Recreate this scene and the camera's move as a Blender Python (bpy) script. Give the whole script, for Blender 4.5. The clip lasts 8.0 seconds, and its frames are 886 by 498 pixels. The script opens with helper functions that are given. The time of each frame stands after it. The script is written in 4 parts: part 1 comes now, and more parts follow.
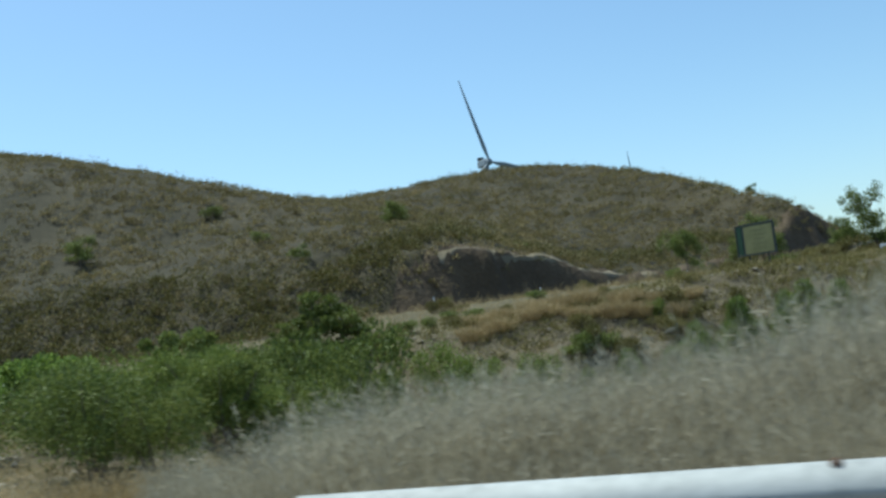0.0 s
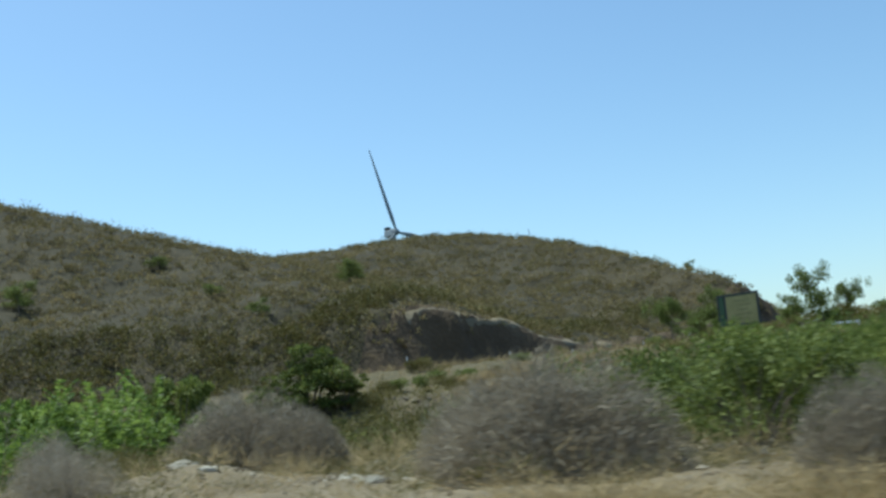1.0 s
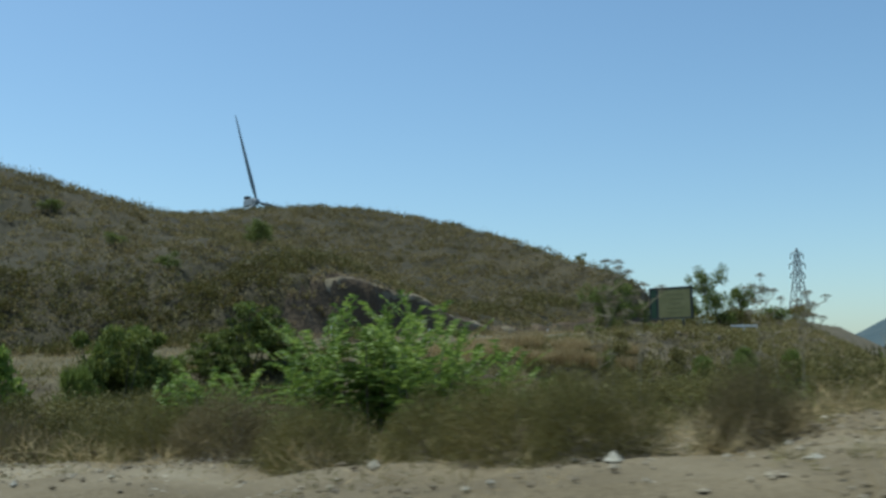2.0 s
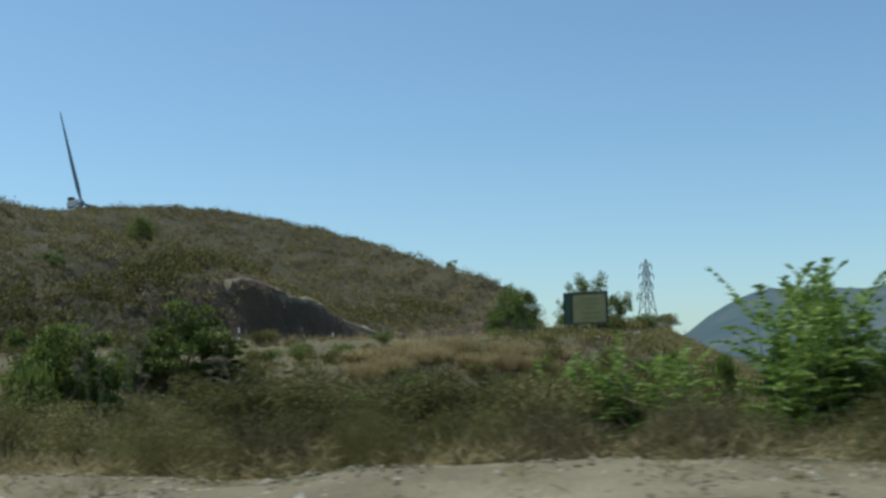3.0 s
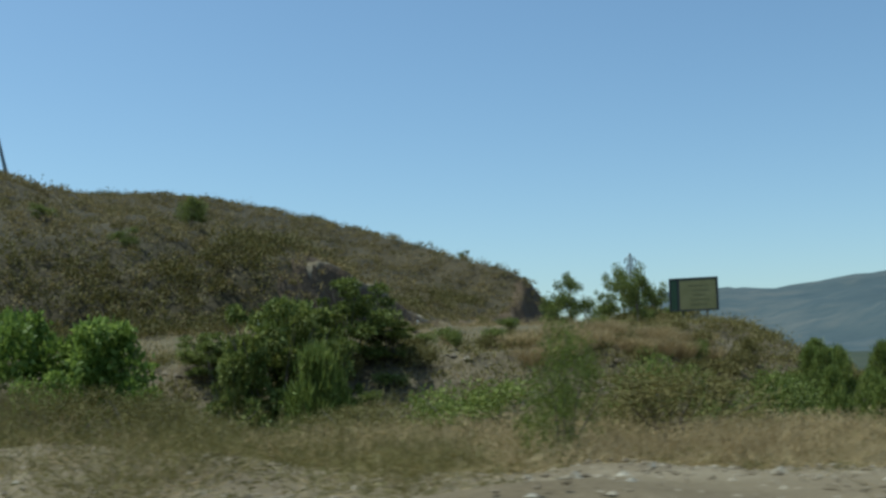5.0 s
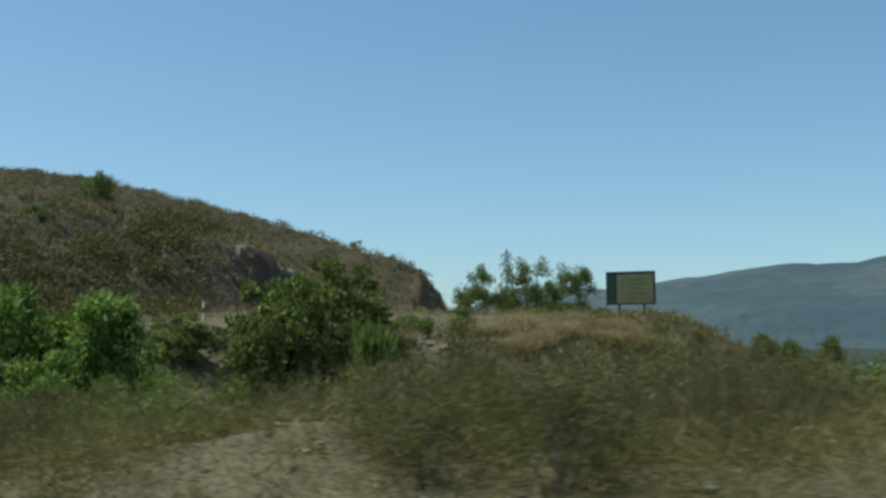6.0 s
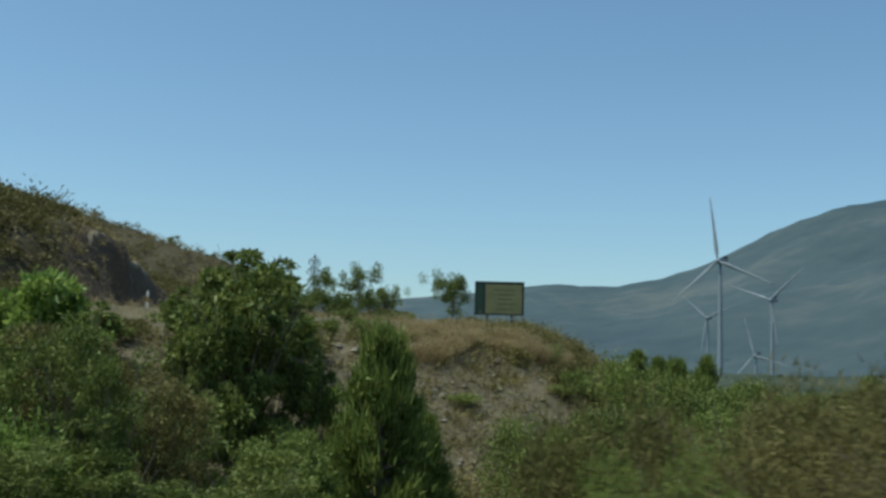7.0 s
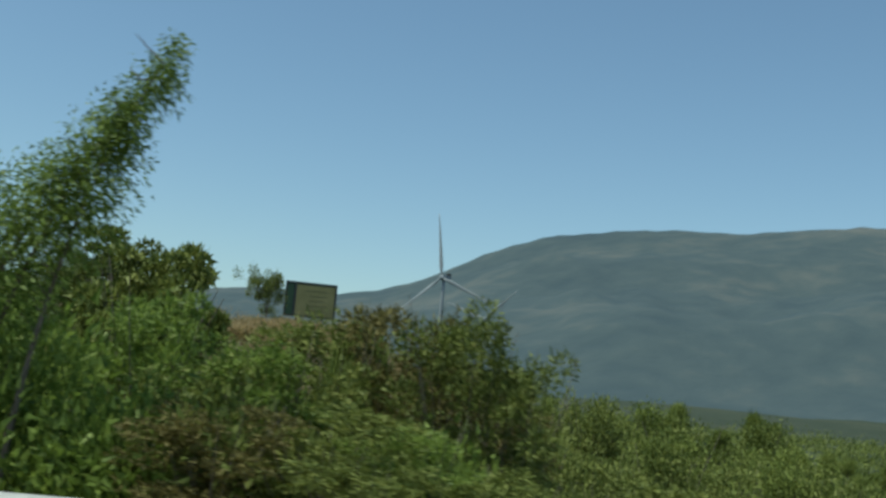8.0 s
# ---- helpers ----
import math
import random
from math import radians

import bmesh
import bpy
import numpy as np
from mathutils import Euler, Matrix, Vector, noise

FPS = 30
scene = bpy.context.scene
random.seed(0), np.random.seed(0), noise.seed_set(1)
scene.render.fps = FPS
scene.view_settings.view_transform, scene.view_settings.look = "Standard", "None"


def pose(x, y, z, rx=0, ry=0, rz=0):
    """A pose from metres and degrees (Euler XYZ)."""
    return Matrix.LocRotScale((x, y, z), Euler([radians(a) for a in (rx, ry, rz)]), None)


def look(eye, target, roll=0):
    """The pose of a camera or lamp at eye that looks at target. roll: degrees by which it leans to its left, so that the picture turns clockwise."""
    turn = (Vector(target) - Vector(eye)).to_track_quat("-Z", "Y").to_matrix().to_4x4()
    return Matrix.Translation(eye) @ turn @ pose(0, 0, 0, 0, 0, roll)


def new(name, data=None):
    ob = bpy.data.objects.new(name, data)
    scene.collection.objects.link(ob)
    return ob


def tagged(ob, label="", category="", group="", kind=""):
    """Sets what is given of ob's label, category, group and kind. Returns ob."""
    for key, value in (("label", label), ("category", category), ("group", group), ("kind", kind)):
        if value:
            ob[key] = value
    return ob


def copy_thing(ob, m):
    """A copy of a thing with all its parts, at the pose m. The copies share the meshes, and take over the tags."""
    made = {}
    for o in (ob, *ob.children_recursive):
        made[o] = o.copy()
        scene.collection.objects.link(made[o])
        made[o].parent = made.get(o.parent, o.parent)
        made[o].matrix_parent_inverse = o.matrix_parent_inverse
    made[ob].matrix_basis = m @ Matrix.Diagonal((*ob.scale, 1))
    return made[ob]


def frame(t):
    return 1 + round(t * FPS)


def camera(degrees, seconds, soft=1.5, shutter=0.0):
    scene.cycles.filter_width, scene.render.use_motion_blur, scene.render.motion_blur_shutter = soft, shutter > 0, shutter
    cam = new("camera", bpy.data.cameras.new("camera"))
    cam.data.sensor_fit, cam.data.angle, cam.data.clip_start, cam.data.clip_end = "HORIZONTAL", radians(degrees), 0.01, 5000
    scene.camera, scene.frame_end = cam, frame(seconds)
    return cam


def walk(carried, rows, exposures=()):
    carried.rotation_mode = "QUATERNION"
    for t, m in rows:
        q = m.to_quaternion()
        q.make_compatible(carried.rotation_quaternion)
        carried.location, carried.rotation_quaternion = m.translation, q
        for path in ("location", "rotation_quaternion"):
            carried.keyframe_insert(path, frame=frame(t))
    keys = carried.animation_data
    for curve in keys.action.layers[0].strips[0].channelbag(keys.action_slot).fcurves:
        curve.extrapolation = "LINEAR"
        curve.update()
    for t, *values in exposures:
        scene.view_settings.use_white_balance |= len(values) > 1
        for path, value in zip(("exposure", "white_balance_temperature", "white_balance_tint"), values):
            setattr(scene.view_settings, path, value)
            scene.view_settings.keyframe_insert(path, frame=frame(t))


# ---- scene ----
cam = camera(43.6, 8.0, soft=2.8, shutter=0.15)
PATH = [
    (0, (0.00, -0.00, 1.20), (-3.518, 9.326, 2.000), -6.68),
    (0.3, (-1.97, 0.00, 1.16), (-5.296, 9.382, 2.128), -4.81),
    (0.5, (-3.29, 0.05, 1.13), (-6.328, 9.542, 1.985), -5.02),
    (0.7, (-4.61, 0.15, 1.10), (-7.346, 9.722, 2.019), -5.71),
    (1, (-6.58, 0.37, 1.05), (-9.084, 9.958, 2.400), -4.93),
    (1.3, (-8.54, 0.68, 1.00), (-10.651, 10.368, 2.338), -3.92),
    (1.5, (-9.84, 0.94, 0.97), (-11.684, 10.664, 2.411), -3.74),
    (1.7, (-11.14, 1.23, 0.94), (-12.697, 10.990, 2.470), -2.49),
    (2, (-13.07, 1.72, 0.89), (-14.220, 11.592, 2.015), -0.84),
    (2.1, (-13.71, 1.90, 0.87), (-14.571, 11.796, 2.004), -1.16),
    (3.4, (-21.85, 4.60, 0.65), (-21.256, 14.512, 1.844), -0.41),
    (3.5, (-22.46, 4.83, 0.63), (-21.858, 14.738, 1.823), -0.35),
    (3.8, (-24.25, 5.52, 0.57), (-23.730, 15.436, 1.736), -0.23),
    (4, (-25.44, 5.99, 0.54), (-24.906, 15.904, 1.745), -2.10),
    (4.1, (-26.03, 6.23, 0.52), (-25.457, 16.136, 1.790), -2.04),
    (5.3, (-32.90, 9.52, 0.29), (-31.239, 19.314, 1.405), -0.76),
    (5.5, (-34.02, 10.17, 0.25), (-32.060, 19.910, 1.367), -0.58),
    (5.7, (-35.12, 10.85, 0.21), (-32.957, 20.544, 1.384), -0.49),
    (6, (-36.72, 11.94, 0.15), (-34.080, 21.526, 1.249), -0.2),
    (6.4, (-38.76, 13.54, 0.06), (-35.515, 22.919, 1.277), 1.89),
    (6.5, (-39.25, 13.96, 0.04), (-35.825, 23.278, 1.256), 2.23),
    (6.7, (-40.20, 14.84, 0.00), (-36.356, 23.983, 1.234), 2.07),
    (6.8, (-40.66, 15.28, -0.02), (-36.569, 24.327, 1.200), 1.64),
    (7, (-41.54, 16.21, -0.06), (-37.016, 25.043, 1.147), 1.75),
    (7.2, (-42.38, 17.17, -0.11), (-37.270, 25.671, 1.136), 1.85),
    (7.5, (-43.55, 18.66, -0.17), (-37.853, 26.786, 1.089), 2.52),
    (7.9, (-44.97, 20.79, -0.26), (-38.512, 28.316, 1.03), 3.9),
    (8, (-45.30, 21.34, -0.28), (-38.717, 28.737, 1.124), 5.02),
]
walk(cam, [(t, look(eye, target, roll)) for t, eye, target, roll in PATH],
     exposures=[(0.0, 0.3, 5650, -6), (0.6, 0.33, 5650, -6), (1.2, 0.33, 5650, -6), (2.0, 0.02, 5650, -6), (3.5, 0.02, 5700, -6), (6.0, -0.02, 5750, -7), (7.5, -0.05, 5900, -8), (8.0, -0.04, 6150, -9)])

# ---- light: clear sky, high sun behind the hill ----
SUN_AZ, SUN_EL = radians(-74), radians(65)
sun_way = Vector((math.sin(SUN_AZ) * math.cos(SUN_EL), math.cos(SUN_AZ) * math.cos(SUN_EL), math.sin(SUN_EL)))
world = bpy.data.worlds.new("sky")
scene.world = world
world.use_nodes = True
wn = world.node_tree
sky = wn.nodes.new("ShaderNodeTexSky")
sky.sky_type, sky.sun_disc = "NISHITA", False
sky.sun_elevation, sky.sun_rotation = SUN_EL, SUN_AZ
sky.air_density, sky.dust_density, sky.ozone_density = 1.0, 0.9, 1.4
wn.nodes["Background"].inputs["Strength"].default_value = 0.125
wn.links.new(sky.outputs[0], wn.nodes["Background"].inputs["Color"])
sun = new("sun", bpy.data.lights.new("sun", "SUN"))
sun.data.energy, sun.data.angle, sun.data.color = 3.8, radians(0.5), (1.0, 0.95, 0.86)
sun.matrix_world = look(sun_way * 100, (0, 0, 0))

# ---- materials ----


def material(name, colours, scale=1.0, rough=0.9, fine=None, bump=0.0, metal=0.0, per_object=0.0, per_piece=0.0, through_light=0.0, haze_glow=None):
    """Node material: a ramp of colours over two sizes of noise in metres, with relief."""
    m = bpy.data.materials.new(name)
    m.use_nodes = True
    nt = m.node_tree
    b = nt.nodes["Principled BSDF"]
    b.inputs["Roughness"].default_value, b.inputs["Metallic"].default_value = rough, metal
    b.inputs["Specular IOR Level"].default_value = 0.25
    co = nt.nodes.new("ShaderNodeTexCoord")
    big, small = nt.nodes.new("ShaderNodeTexNoise"), nt.nodes.new("ShaderNodeTexNoise")
    for n, k in ((big, scale), (small, fine or scale * 9)):
        n.inputs["Scale"].default_value = k
        n.inputs["Detail"].default_value = 5
        nt.links.new(co.outputs["Object"], n.inputs["Vector"])
    mix = nt.nodes.new("ShaderNodeMath")
    mix.operation = "ADD"
    half = nt.nodes.new("ShaderNodeMath")
    half.operation = "MULTIPLY_ADD"
    half.inputs[1].default_value, half.inputs[2].default_value = 0.9, -0.2
    nt.links.new(big.outputs["Fac"], half.inputs[0])
    part_ = nt.nodes.new("ShaderNodeMath")
    part_.operation = "MULTIPLY"
    part_.inputs[1].default_value = 0.5
    nt.links.new(small.outputs["Fac"], part_.inputs[0])
    nt.links.new(half.outputs[0], mix.inputs[0])
    nt.links.new(part_.outputs[0], mix.inputs[1])
    out = mix.outputs[0]
    for amount, kind in ((per_object, "ShaderNodeObjectInfo"), (per_piece, "ShaderNodeNewGeometry")):
        if amount:
            info = nt.nodes.new(kind)
            key = "Random" if kind == "ShaderNodeObjectInfo" else "Random Per Island"
            ma = nt.nodes.new("ShaderNodeMath")
            ma.operation = "MULTIPLY_ADD"
            ma.inputs[1].default_value = amount
            nt.links.new(info.outputs[key], ma.inputs[0])
            sub = nt.nodes.new("ShaderNodeMath")
            sub.operation = "SUBTRACT"
            nt.links.new(out, sub.inputs[0])
            sub.inputs[1].default_value = amount / 2
            nt.links.new(sub.outputs[0], ma.inputs[2])
            out = ma.outputs[0]
    ramp = nt.nodes.new("ShaderNodeValToRGB")
    while len(ramp.color_ramp.elements) < len(colours):
        ramp.color_ramp.elements.new(0.5)
    for i, c in enumerate(colours):
        e = ramp.color_ramp.elements[i]
        e.position = 0.2 + 0.6 * i / max(1, len(colours) - 1)
        e.color = (*c, 1)
    nt.links.new(out, ramp.inputs[0])
    nt.links.new(ramp.outputs[0], b.inputs["Base Color"])
    if bump:
        bu = nt.nodes.new("ShaderNodeBump")
        bu.inputs["Strength"].default_value = 0.8
        bu.inputs["Distance"].default_value = bump
        nt.links.new(small.outputs["Fac"], bu.inputs["Height"])
        nt.links.new(bu.outputs[0], b.inputs["Normal"])
    if through_light:
        tr = nt.nodes.new("ShaderNodeBsdfTranslucent")
        nt.links.new(ramp.outputs[0], tr.inputs["Color"])
        ms = nt.nodes.new("ShaderNodeMixShader")
        ms.inputs[0].default_value = through_light
        nt.links.new(b.outputs[0], ms.inputs[1])
        nt.links.new(tr.outputs[0], ms.inputs[2])
        nt.links.new(ms.outputs[0], nt.nodes["Material Output"].inputs["Surface"])
    # faint self-emission that stands in for distance haze
    if haze_glow:
        b.inputs["Emission Color"].default_value = (*haze_glow[:3], 1)
        b.inputs["Emission Strength"].default_value = haze_glow[3]
    return m


M = dict(
    earth=material("dry_earth", [(.07, .06, .03), (.115, .094, .05), (.18, .148, .085)], 0.28, fine=7, bump=.03),
    gravel=material("gravel", [(.092, .068, .036), (.19, .147, .087), (.325, .268, .18)], 0.8, fine=48, bump=.02),
    hill=material("hill_soil", [(.03, .026, .013), (.052, .042, .021), (.088, .069, .036)], 0.12, fine=1.6, bump=.12),
    cut=material("cut_rock", [(.07, .048, .027), (.1, .069, .04), (.14, .1, .06)], 0.35, fine=3, bump=.2),
    bank=material("bank_rubble", [(.078, .061, .034), (.125, .099, .058), (.2, .163, .105)], 0.4, fine=4, bump=.12),
    rubble=material("bank_stones", [(.13, .105, .075), (.2, .165, .12), (.3, .26, .2)], 3, fine=20, per_piece=.5),
    field=material("valley_field", [(.025, .036, .02), (.042, .052, .028), (.08, .08, .048)], 0.02, fine=.3, bump=.3),
    # distance haze is put into the bluish base colours and a blue self-glow
    far=material("far_mountain", [(.015, .026, .028), (.039, .051, .046), (.098, .093, .072)], 0.0032, fine=.022, bump=9, haze_glow=(.26, .38, .51, .13)),
    asphalt=material("asphalt", [(.04, .04, .042), (.055, .055, .056), (.075, .074, .072)], 0.6, fine=60, bump=.004),
    line=material("road_paint", [(.6, .6, .57), (.75, .75, .72)], 2, fine=30, rough=.7),
    twig=material("dry_twigs", [(.2, .165, .115), (.33, .275, .195), (.47, .4, .3)], 3, per_piece=.5, per_object=.25, through_light=.2),
    straw=material("dry_straw", [(.26, .195, .09), (.4, .3, .15), (.54, .42, .23)], 3, per_piece=.5, per_object=.3, through_light=.35),
    green=material("green_leaves", [(.08, .104, .02), (.162, .192, .04), (.28, .3, .08)], 3, rough=.6, per_piece=.7, per_object=.25, through_light=.28),
    lush=material("lush_leaves", [(.088, .135, .022), (.185, .252, .045), (.31, .385, .09)], 3, rough=.5, per_piece=.6, per_object=.2, through_light=.45),
    olive=material("olive_leaves", [(.088, .079, .021), (.168, .145, .042), (.265, .22, .08)], 3, rough=.7, per_piece=.6, per_object=.3, through_light=.25),
    pine=material("pine_needles", [(.1, .125, .024), (.185, .225, .045), (.29, .32, .08)], 3, rough=.65, per_piece=.6, per_object=.25, through_light=.3),
    scrub=material("hill_scrub_leaves", [(.12, .1, .04), (.22, .174, .075), (.36, .285, .135)], 0.2, fine=2, per_piece=.5, through_light=.3),
    weed=material("brown_weeds", [(.085, .07, .03), (.15, .12, .053), (.235, .185, .09)], 3, per_piece=.5, per_object=.25, through_light=.25),
    fluff=material("dry_fluff", [(.27, .235, .16), (.43, .375, .26), (.62, .555, .41)], 3, per_piece=.5, per_object=.3, through_light=.4),
    bark=material("bark", [(.10, .08, .06), (.17, .14, .11), (.25, .21, .17)], 6, fine=40, bump=.01),
    steel=material("galvanised_steel", [(.3, .295, .275), (.45, .44, .415), (.56, .55, .52)], 2.2, fine=25, rough=.7, metal=.2),
    rust=material("rusted_bolts", [(.12, .07, .045), (.2, .12, .08)], 20, rough=.8, metal=.4),
    white=material("white_plastic", [(.68, .68, .66), (.8, .8, .78)], 5, fine=40, rough=.5),
    black=material("black_band", [(.015, .015, .016), (.03, .03, .03)], 8, rough=.5),
    amber=material("amber_reflector", [(.5, .27, .02), (.65, .36, .03)], 30, rough=.25),
    signface=material("faded_sign_face", [(.165, .16, .07), (.21, .2, .09), (.25, .235, .115)], 1.2, fine=9, rough=.6),
    signfade=material("faded_sign_writing", [(.17, .163, .073), (.2, .19, .088)], 2, rough=.6),
    rim=material("pale_cut_rim", [(.13, .105, .065), (.19, .155, .1), (.27, .22, .15)], 0.6, fine=5, bump=.08),
    stalk=material("fennel_stalk", [(.2, .165, .105), (.3, .25, .165)], 5, fine=30),
    signgreen=material("sign_green", [(.03, .06, .035), (.045, .085, .05)], 2, rough=.5),
    signedge=material("sign_edge_metal", [(.05, .055, .05), (.09, .095, .085)], 3, rough=.7),
    turbine=material("turbine_white", [(.23, .245, .26), (.3, .315, .33)], 0.2, fine=2, rough=.4),
    lattice=material("lattice_steel", [(.2, .21, .21), (.3, .31, .31)], 1, rough=.6, metal=.4),
    stone=material("pale_stone", [(.26, .22, .16), (.39, .345, .265), (.56, .51, .42)], 4, fine=25, bump=.02, per_object=.3, per_piece=.3),
    bronze=material("bronze_leaves", [(.062, .058, .014), (.12, .106, .028), (.2, .17, .055)], 3, rough=.7, per_piece=.6, per_object=.3, through_light=.25),
    grit=material("gravel_grit", [(.13, .1, .06), (.235, .187, .125), (.41, .35, .255)], 4, fine=25, per_piece=.6),
)

# ---- mesh helpers ----


def put(name, verts, faces, mats, parent=None, label="", index=None, smooth=False):
    """One mesh object out of vertices and faces."""
    me = bpy.data.meshes.new(name)
    me.from_pydata([tuple(v) for v in verts] if not isinstance(verts, np.ndarray) else verts.tolist(), [],
                   faces if not isinstance(faces, np.ndarray) else faces.tolist())
    for m in mats if isinstance(mats, (list, tuple)) else [mats]:
        me.materials.append(m)
    if index is not None:
        me.polygons.foreach_set("material_index", np.asarray(index, dtype=np.int32))
    if smooth:
        me.polygons.foreach_set("use_smooth", np.ones(len(me.polygons), dtype=bool))
    me.update()
    ob = new(name, me)
    if parent:
        ob.parent = parent
    if label:
        tagged(ob, label)
    return ob


def part(name, bm, mat, parent, label=""):
    """Links a bmesh as one mesh object under a thing or a part."""
    me = bpy.data.meshes.new(name)
    bm.to_mesh(me)
    bm.free()
    me.materials.append(mat)
    ob = new(name, me)
    ob.parent = parent
    if label:
        tagged(ob, label)
    return ob


def thing(name, label, category, group="", place=(0, 0, 0), turn=0.0, kind=""):
    e = new(name)
    e.empty_display_size = 0.3
    e.matrix_basis = pose(*place, 0, 0, turn)
    return tagged(e, label, category, group, kind)


def box(bm, cx, cy, cz, sx, sy, sz, m=None):
    """A bevelled box."""
    r = bmesh.ops.create_cube(bm, size=1, matrix=(m or Matrix()) @ Matrix.Translation((cx, cy, cz)) @ Matrix.Diagonal((sx, sy, sz, 1)))
    b = min(sx, sy, sz) * 0.12
    edges = list({e for v in r["verts"] for e in v.link_edges})
    bmesh.ops.bevel(bm, geom=edges, offset=b, segments=1, affect="EDGES")


def tubes(lines, sides=5):
    """Tapered tubes along lines of (point, radius): vertices and faces."""
    vs, fs = [], []
    for line in lines:
        base = len(vs)
        for i, (p, r) in enumerate(line):
            a, b = Vector(line[max(0, i - 1)][0]), Vector(line[min(len(line) - 1, i + 1)][0])
            q = (b - a).to_track_quat("Z", "X") if (b - a).length > 1e-6 else Vector((0, 0, 1)).to_track_quat("Z", "X")
            for k in range(sides):
                w = 2 * math.pi * k / sides
                vs.append(tuple(Vector(p) + q @ Vector((math.cos(w) * r, math.sin(w) * r, 0))))
        for i in range(len(line) - 1):
            for k in range(sides):
                n = (k + 1) % sides
                fs.append((base + i * sides + k, base + i * sides + n, base + (i + 1) * sides + n, base + (i + 1) * sides + k))
        fs.append(tuple(base + (len(line) - 1) * sides + k for k in range(sides)))
    return vs, fs


def leaves(rng, centres, ways, length, width, droop=0.0):
    """Pointed leaf blades: each starts at a centre and points along its way."""
    n = len(centres)
    ways = ways / np.maximum(np.linalg.norm(ways, axis=1, keepdims=True), 1e-6)
    side = np.cross(ways, rng.normal(size=(n, 3)))
    side /= np.maximum(np.linalg.norm(side, axis=1, keepdims=True), 1e-6)
    ln = (length * rng.uniform(.6, 1.3, n))[:, None]
    wd = (width * rng.uniform(.7, 1.2, n))[:, None]
    tip = centres + ways * ln
    tip[:, 2] -= droop * ln[:, 0]
    v = np.stack([centres + side * wd * .5, tip, centres - side * wd * .5], 1).reshape(-1, 3)
    f = np.arange(3 * n).reshape(n, 3)
    return v, f


def lumps(rng, n, radius, height, count, flat=0.6, size=(.28, .5), low=.3):
    """Points near the skins of a few lumps that make up a crown, with the way outwards."""
    pts, ways = [], []
    for i in range(count):
        a, rr = rng.uniform(0, 2 * np.pi), radius * rng.uniform(.15, .72)
        c = np.array([math.cos(a) * rr, math.sin(a) * rr, height * rng.uniform(low, .8)])
        s = np.array([radius, radius, height * flat]) * rng.uniform(*size)
        k = int(n / count)
        d = rng.normal(size=(k, 3))
        d /= np.linalg.norm(d, axis=1, keepdims=True)
        far_out = np.where(rng.uniform(0, 1, (k, 1)) < .08, rng.uniform(1.05, 1.32, (k, 1)), rng.uniform(.45, 1.08, (k, 1)))
        p = c + d * s * far_out
        keep = p[:, 2] > 0.02
        pts.append(p[keep])
        ways.append(d[keep] * .7 + rng.normal(size=(keep.sum(), 3)) * .5 + np.array([0, 0, .35]))
    return np.concatenate(pts), np.concatenate(ways)

# ---- the lie of the land ----
EYES = [(x, y, z - 1.2) for _, (x, y, z), _, _ in PATH]
ROUTE = np.array([(400, 9, 5.0), (90, 3, 2.3), (30, .6, .75)] + EYES + [(-50.5, 29.0, -1.75), (-58, 36, -2.0), (-70, 40, -2.2), (-110, 40, -1.5), (-400, 20, 3)])
CUT = np.array([(-400, 40), (-120, 52), (-72, 58), (-60, 60), (-52, 64), (-38, 70.5), (-31.2, 75.8), (-26.7, 86.2), (-20.5, 100), (-10, 121), (-4.5, 130.5), (6, 152), (40, 230), (120, 420)], float)
EDGE = np.array([(-400, 36, 1), (-120, 46, .6), (-72, 51, .5), (-58, 52, .5), (-44, 53.5, .9), (-30, 57.2, 1.2), (-17, 60.3, 1.6), (-9, 70.5, 3.1), (-4, 75, 3.3), (-1, 84, 3.3), (9, 118, 5.2), (30, 190, 7.8), (90, 420, 9)], float)
HILLS = [(-114.2, 119.2, 54.0, 50.3, .45, 32.7), (-52.0, 174.9, 36.1, 40.6, .23, 22.6), (-16.7, 151.3, 22.1, 34.4, .36, 8.83),
         (-44.4, 91.8, 38.6, 24.7, 1.28, 6.42), (-2.8, 128.0, 4.4, 23.3, .78, 3.4), (-87.6, 86.7, 44.7, 18.6, .57, 7.6), (-32.1, 86.2, 11.0, 12.7, 0, 2.87)]
HEAPS = [(-8.65, 6.3, .5, .1), (-10.1, 6.95, .6, .16), (-11.2, 7.6, .7, .1), (-32.6, 15.8, .9, .12), (-36.1, 17.5, .9, .26), (-38.2, 18.7, 1.0, .12), (-12.2, 8.6, 1.2, .05)]  # heaps of stony earth: place, radius, height


def along(line, X, Y):
    """Nearest point on a line: distance, which is positive to the right of its run, run length, and its third coordinate."""
    best = np.full(X.shape, 1e18)
    side, run, third = np.zeros(X.shape), np.zeros(X.shape), np.zeros(X.shape)
    total = 0.0
    for a, b in zip(line[:-1], line[1:]):
        d = b[:2] - a[:2]
        ln = np.hypot(*d)
        t = np.clip(((X - a[0]) * d[0] + (Y - a[1]) * d[1]) / ln**2, 0, 1)
        ex, ey = X - a[0] - t * d[0], Y - a[1] - t * d[1]
        dist = np.hypot(ex, ey)
        hit = dist < best
        sign = np.sign(ex * d[1] - ey * d[0])
        side = np.where(hit, dist * np.where(sign == 0, 1, sign), side)
        run = np.where(hit, total + t * ln, run)
        if len(a) > 2:
            third = np.where(hit, a[2] + t * (b[2] - a[2]), third)
        best = np.minimum(best, dist)
        total += ln
    return side, run, third


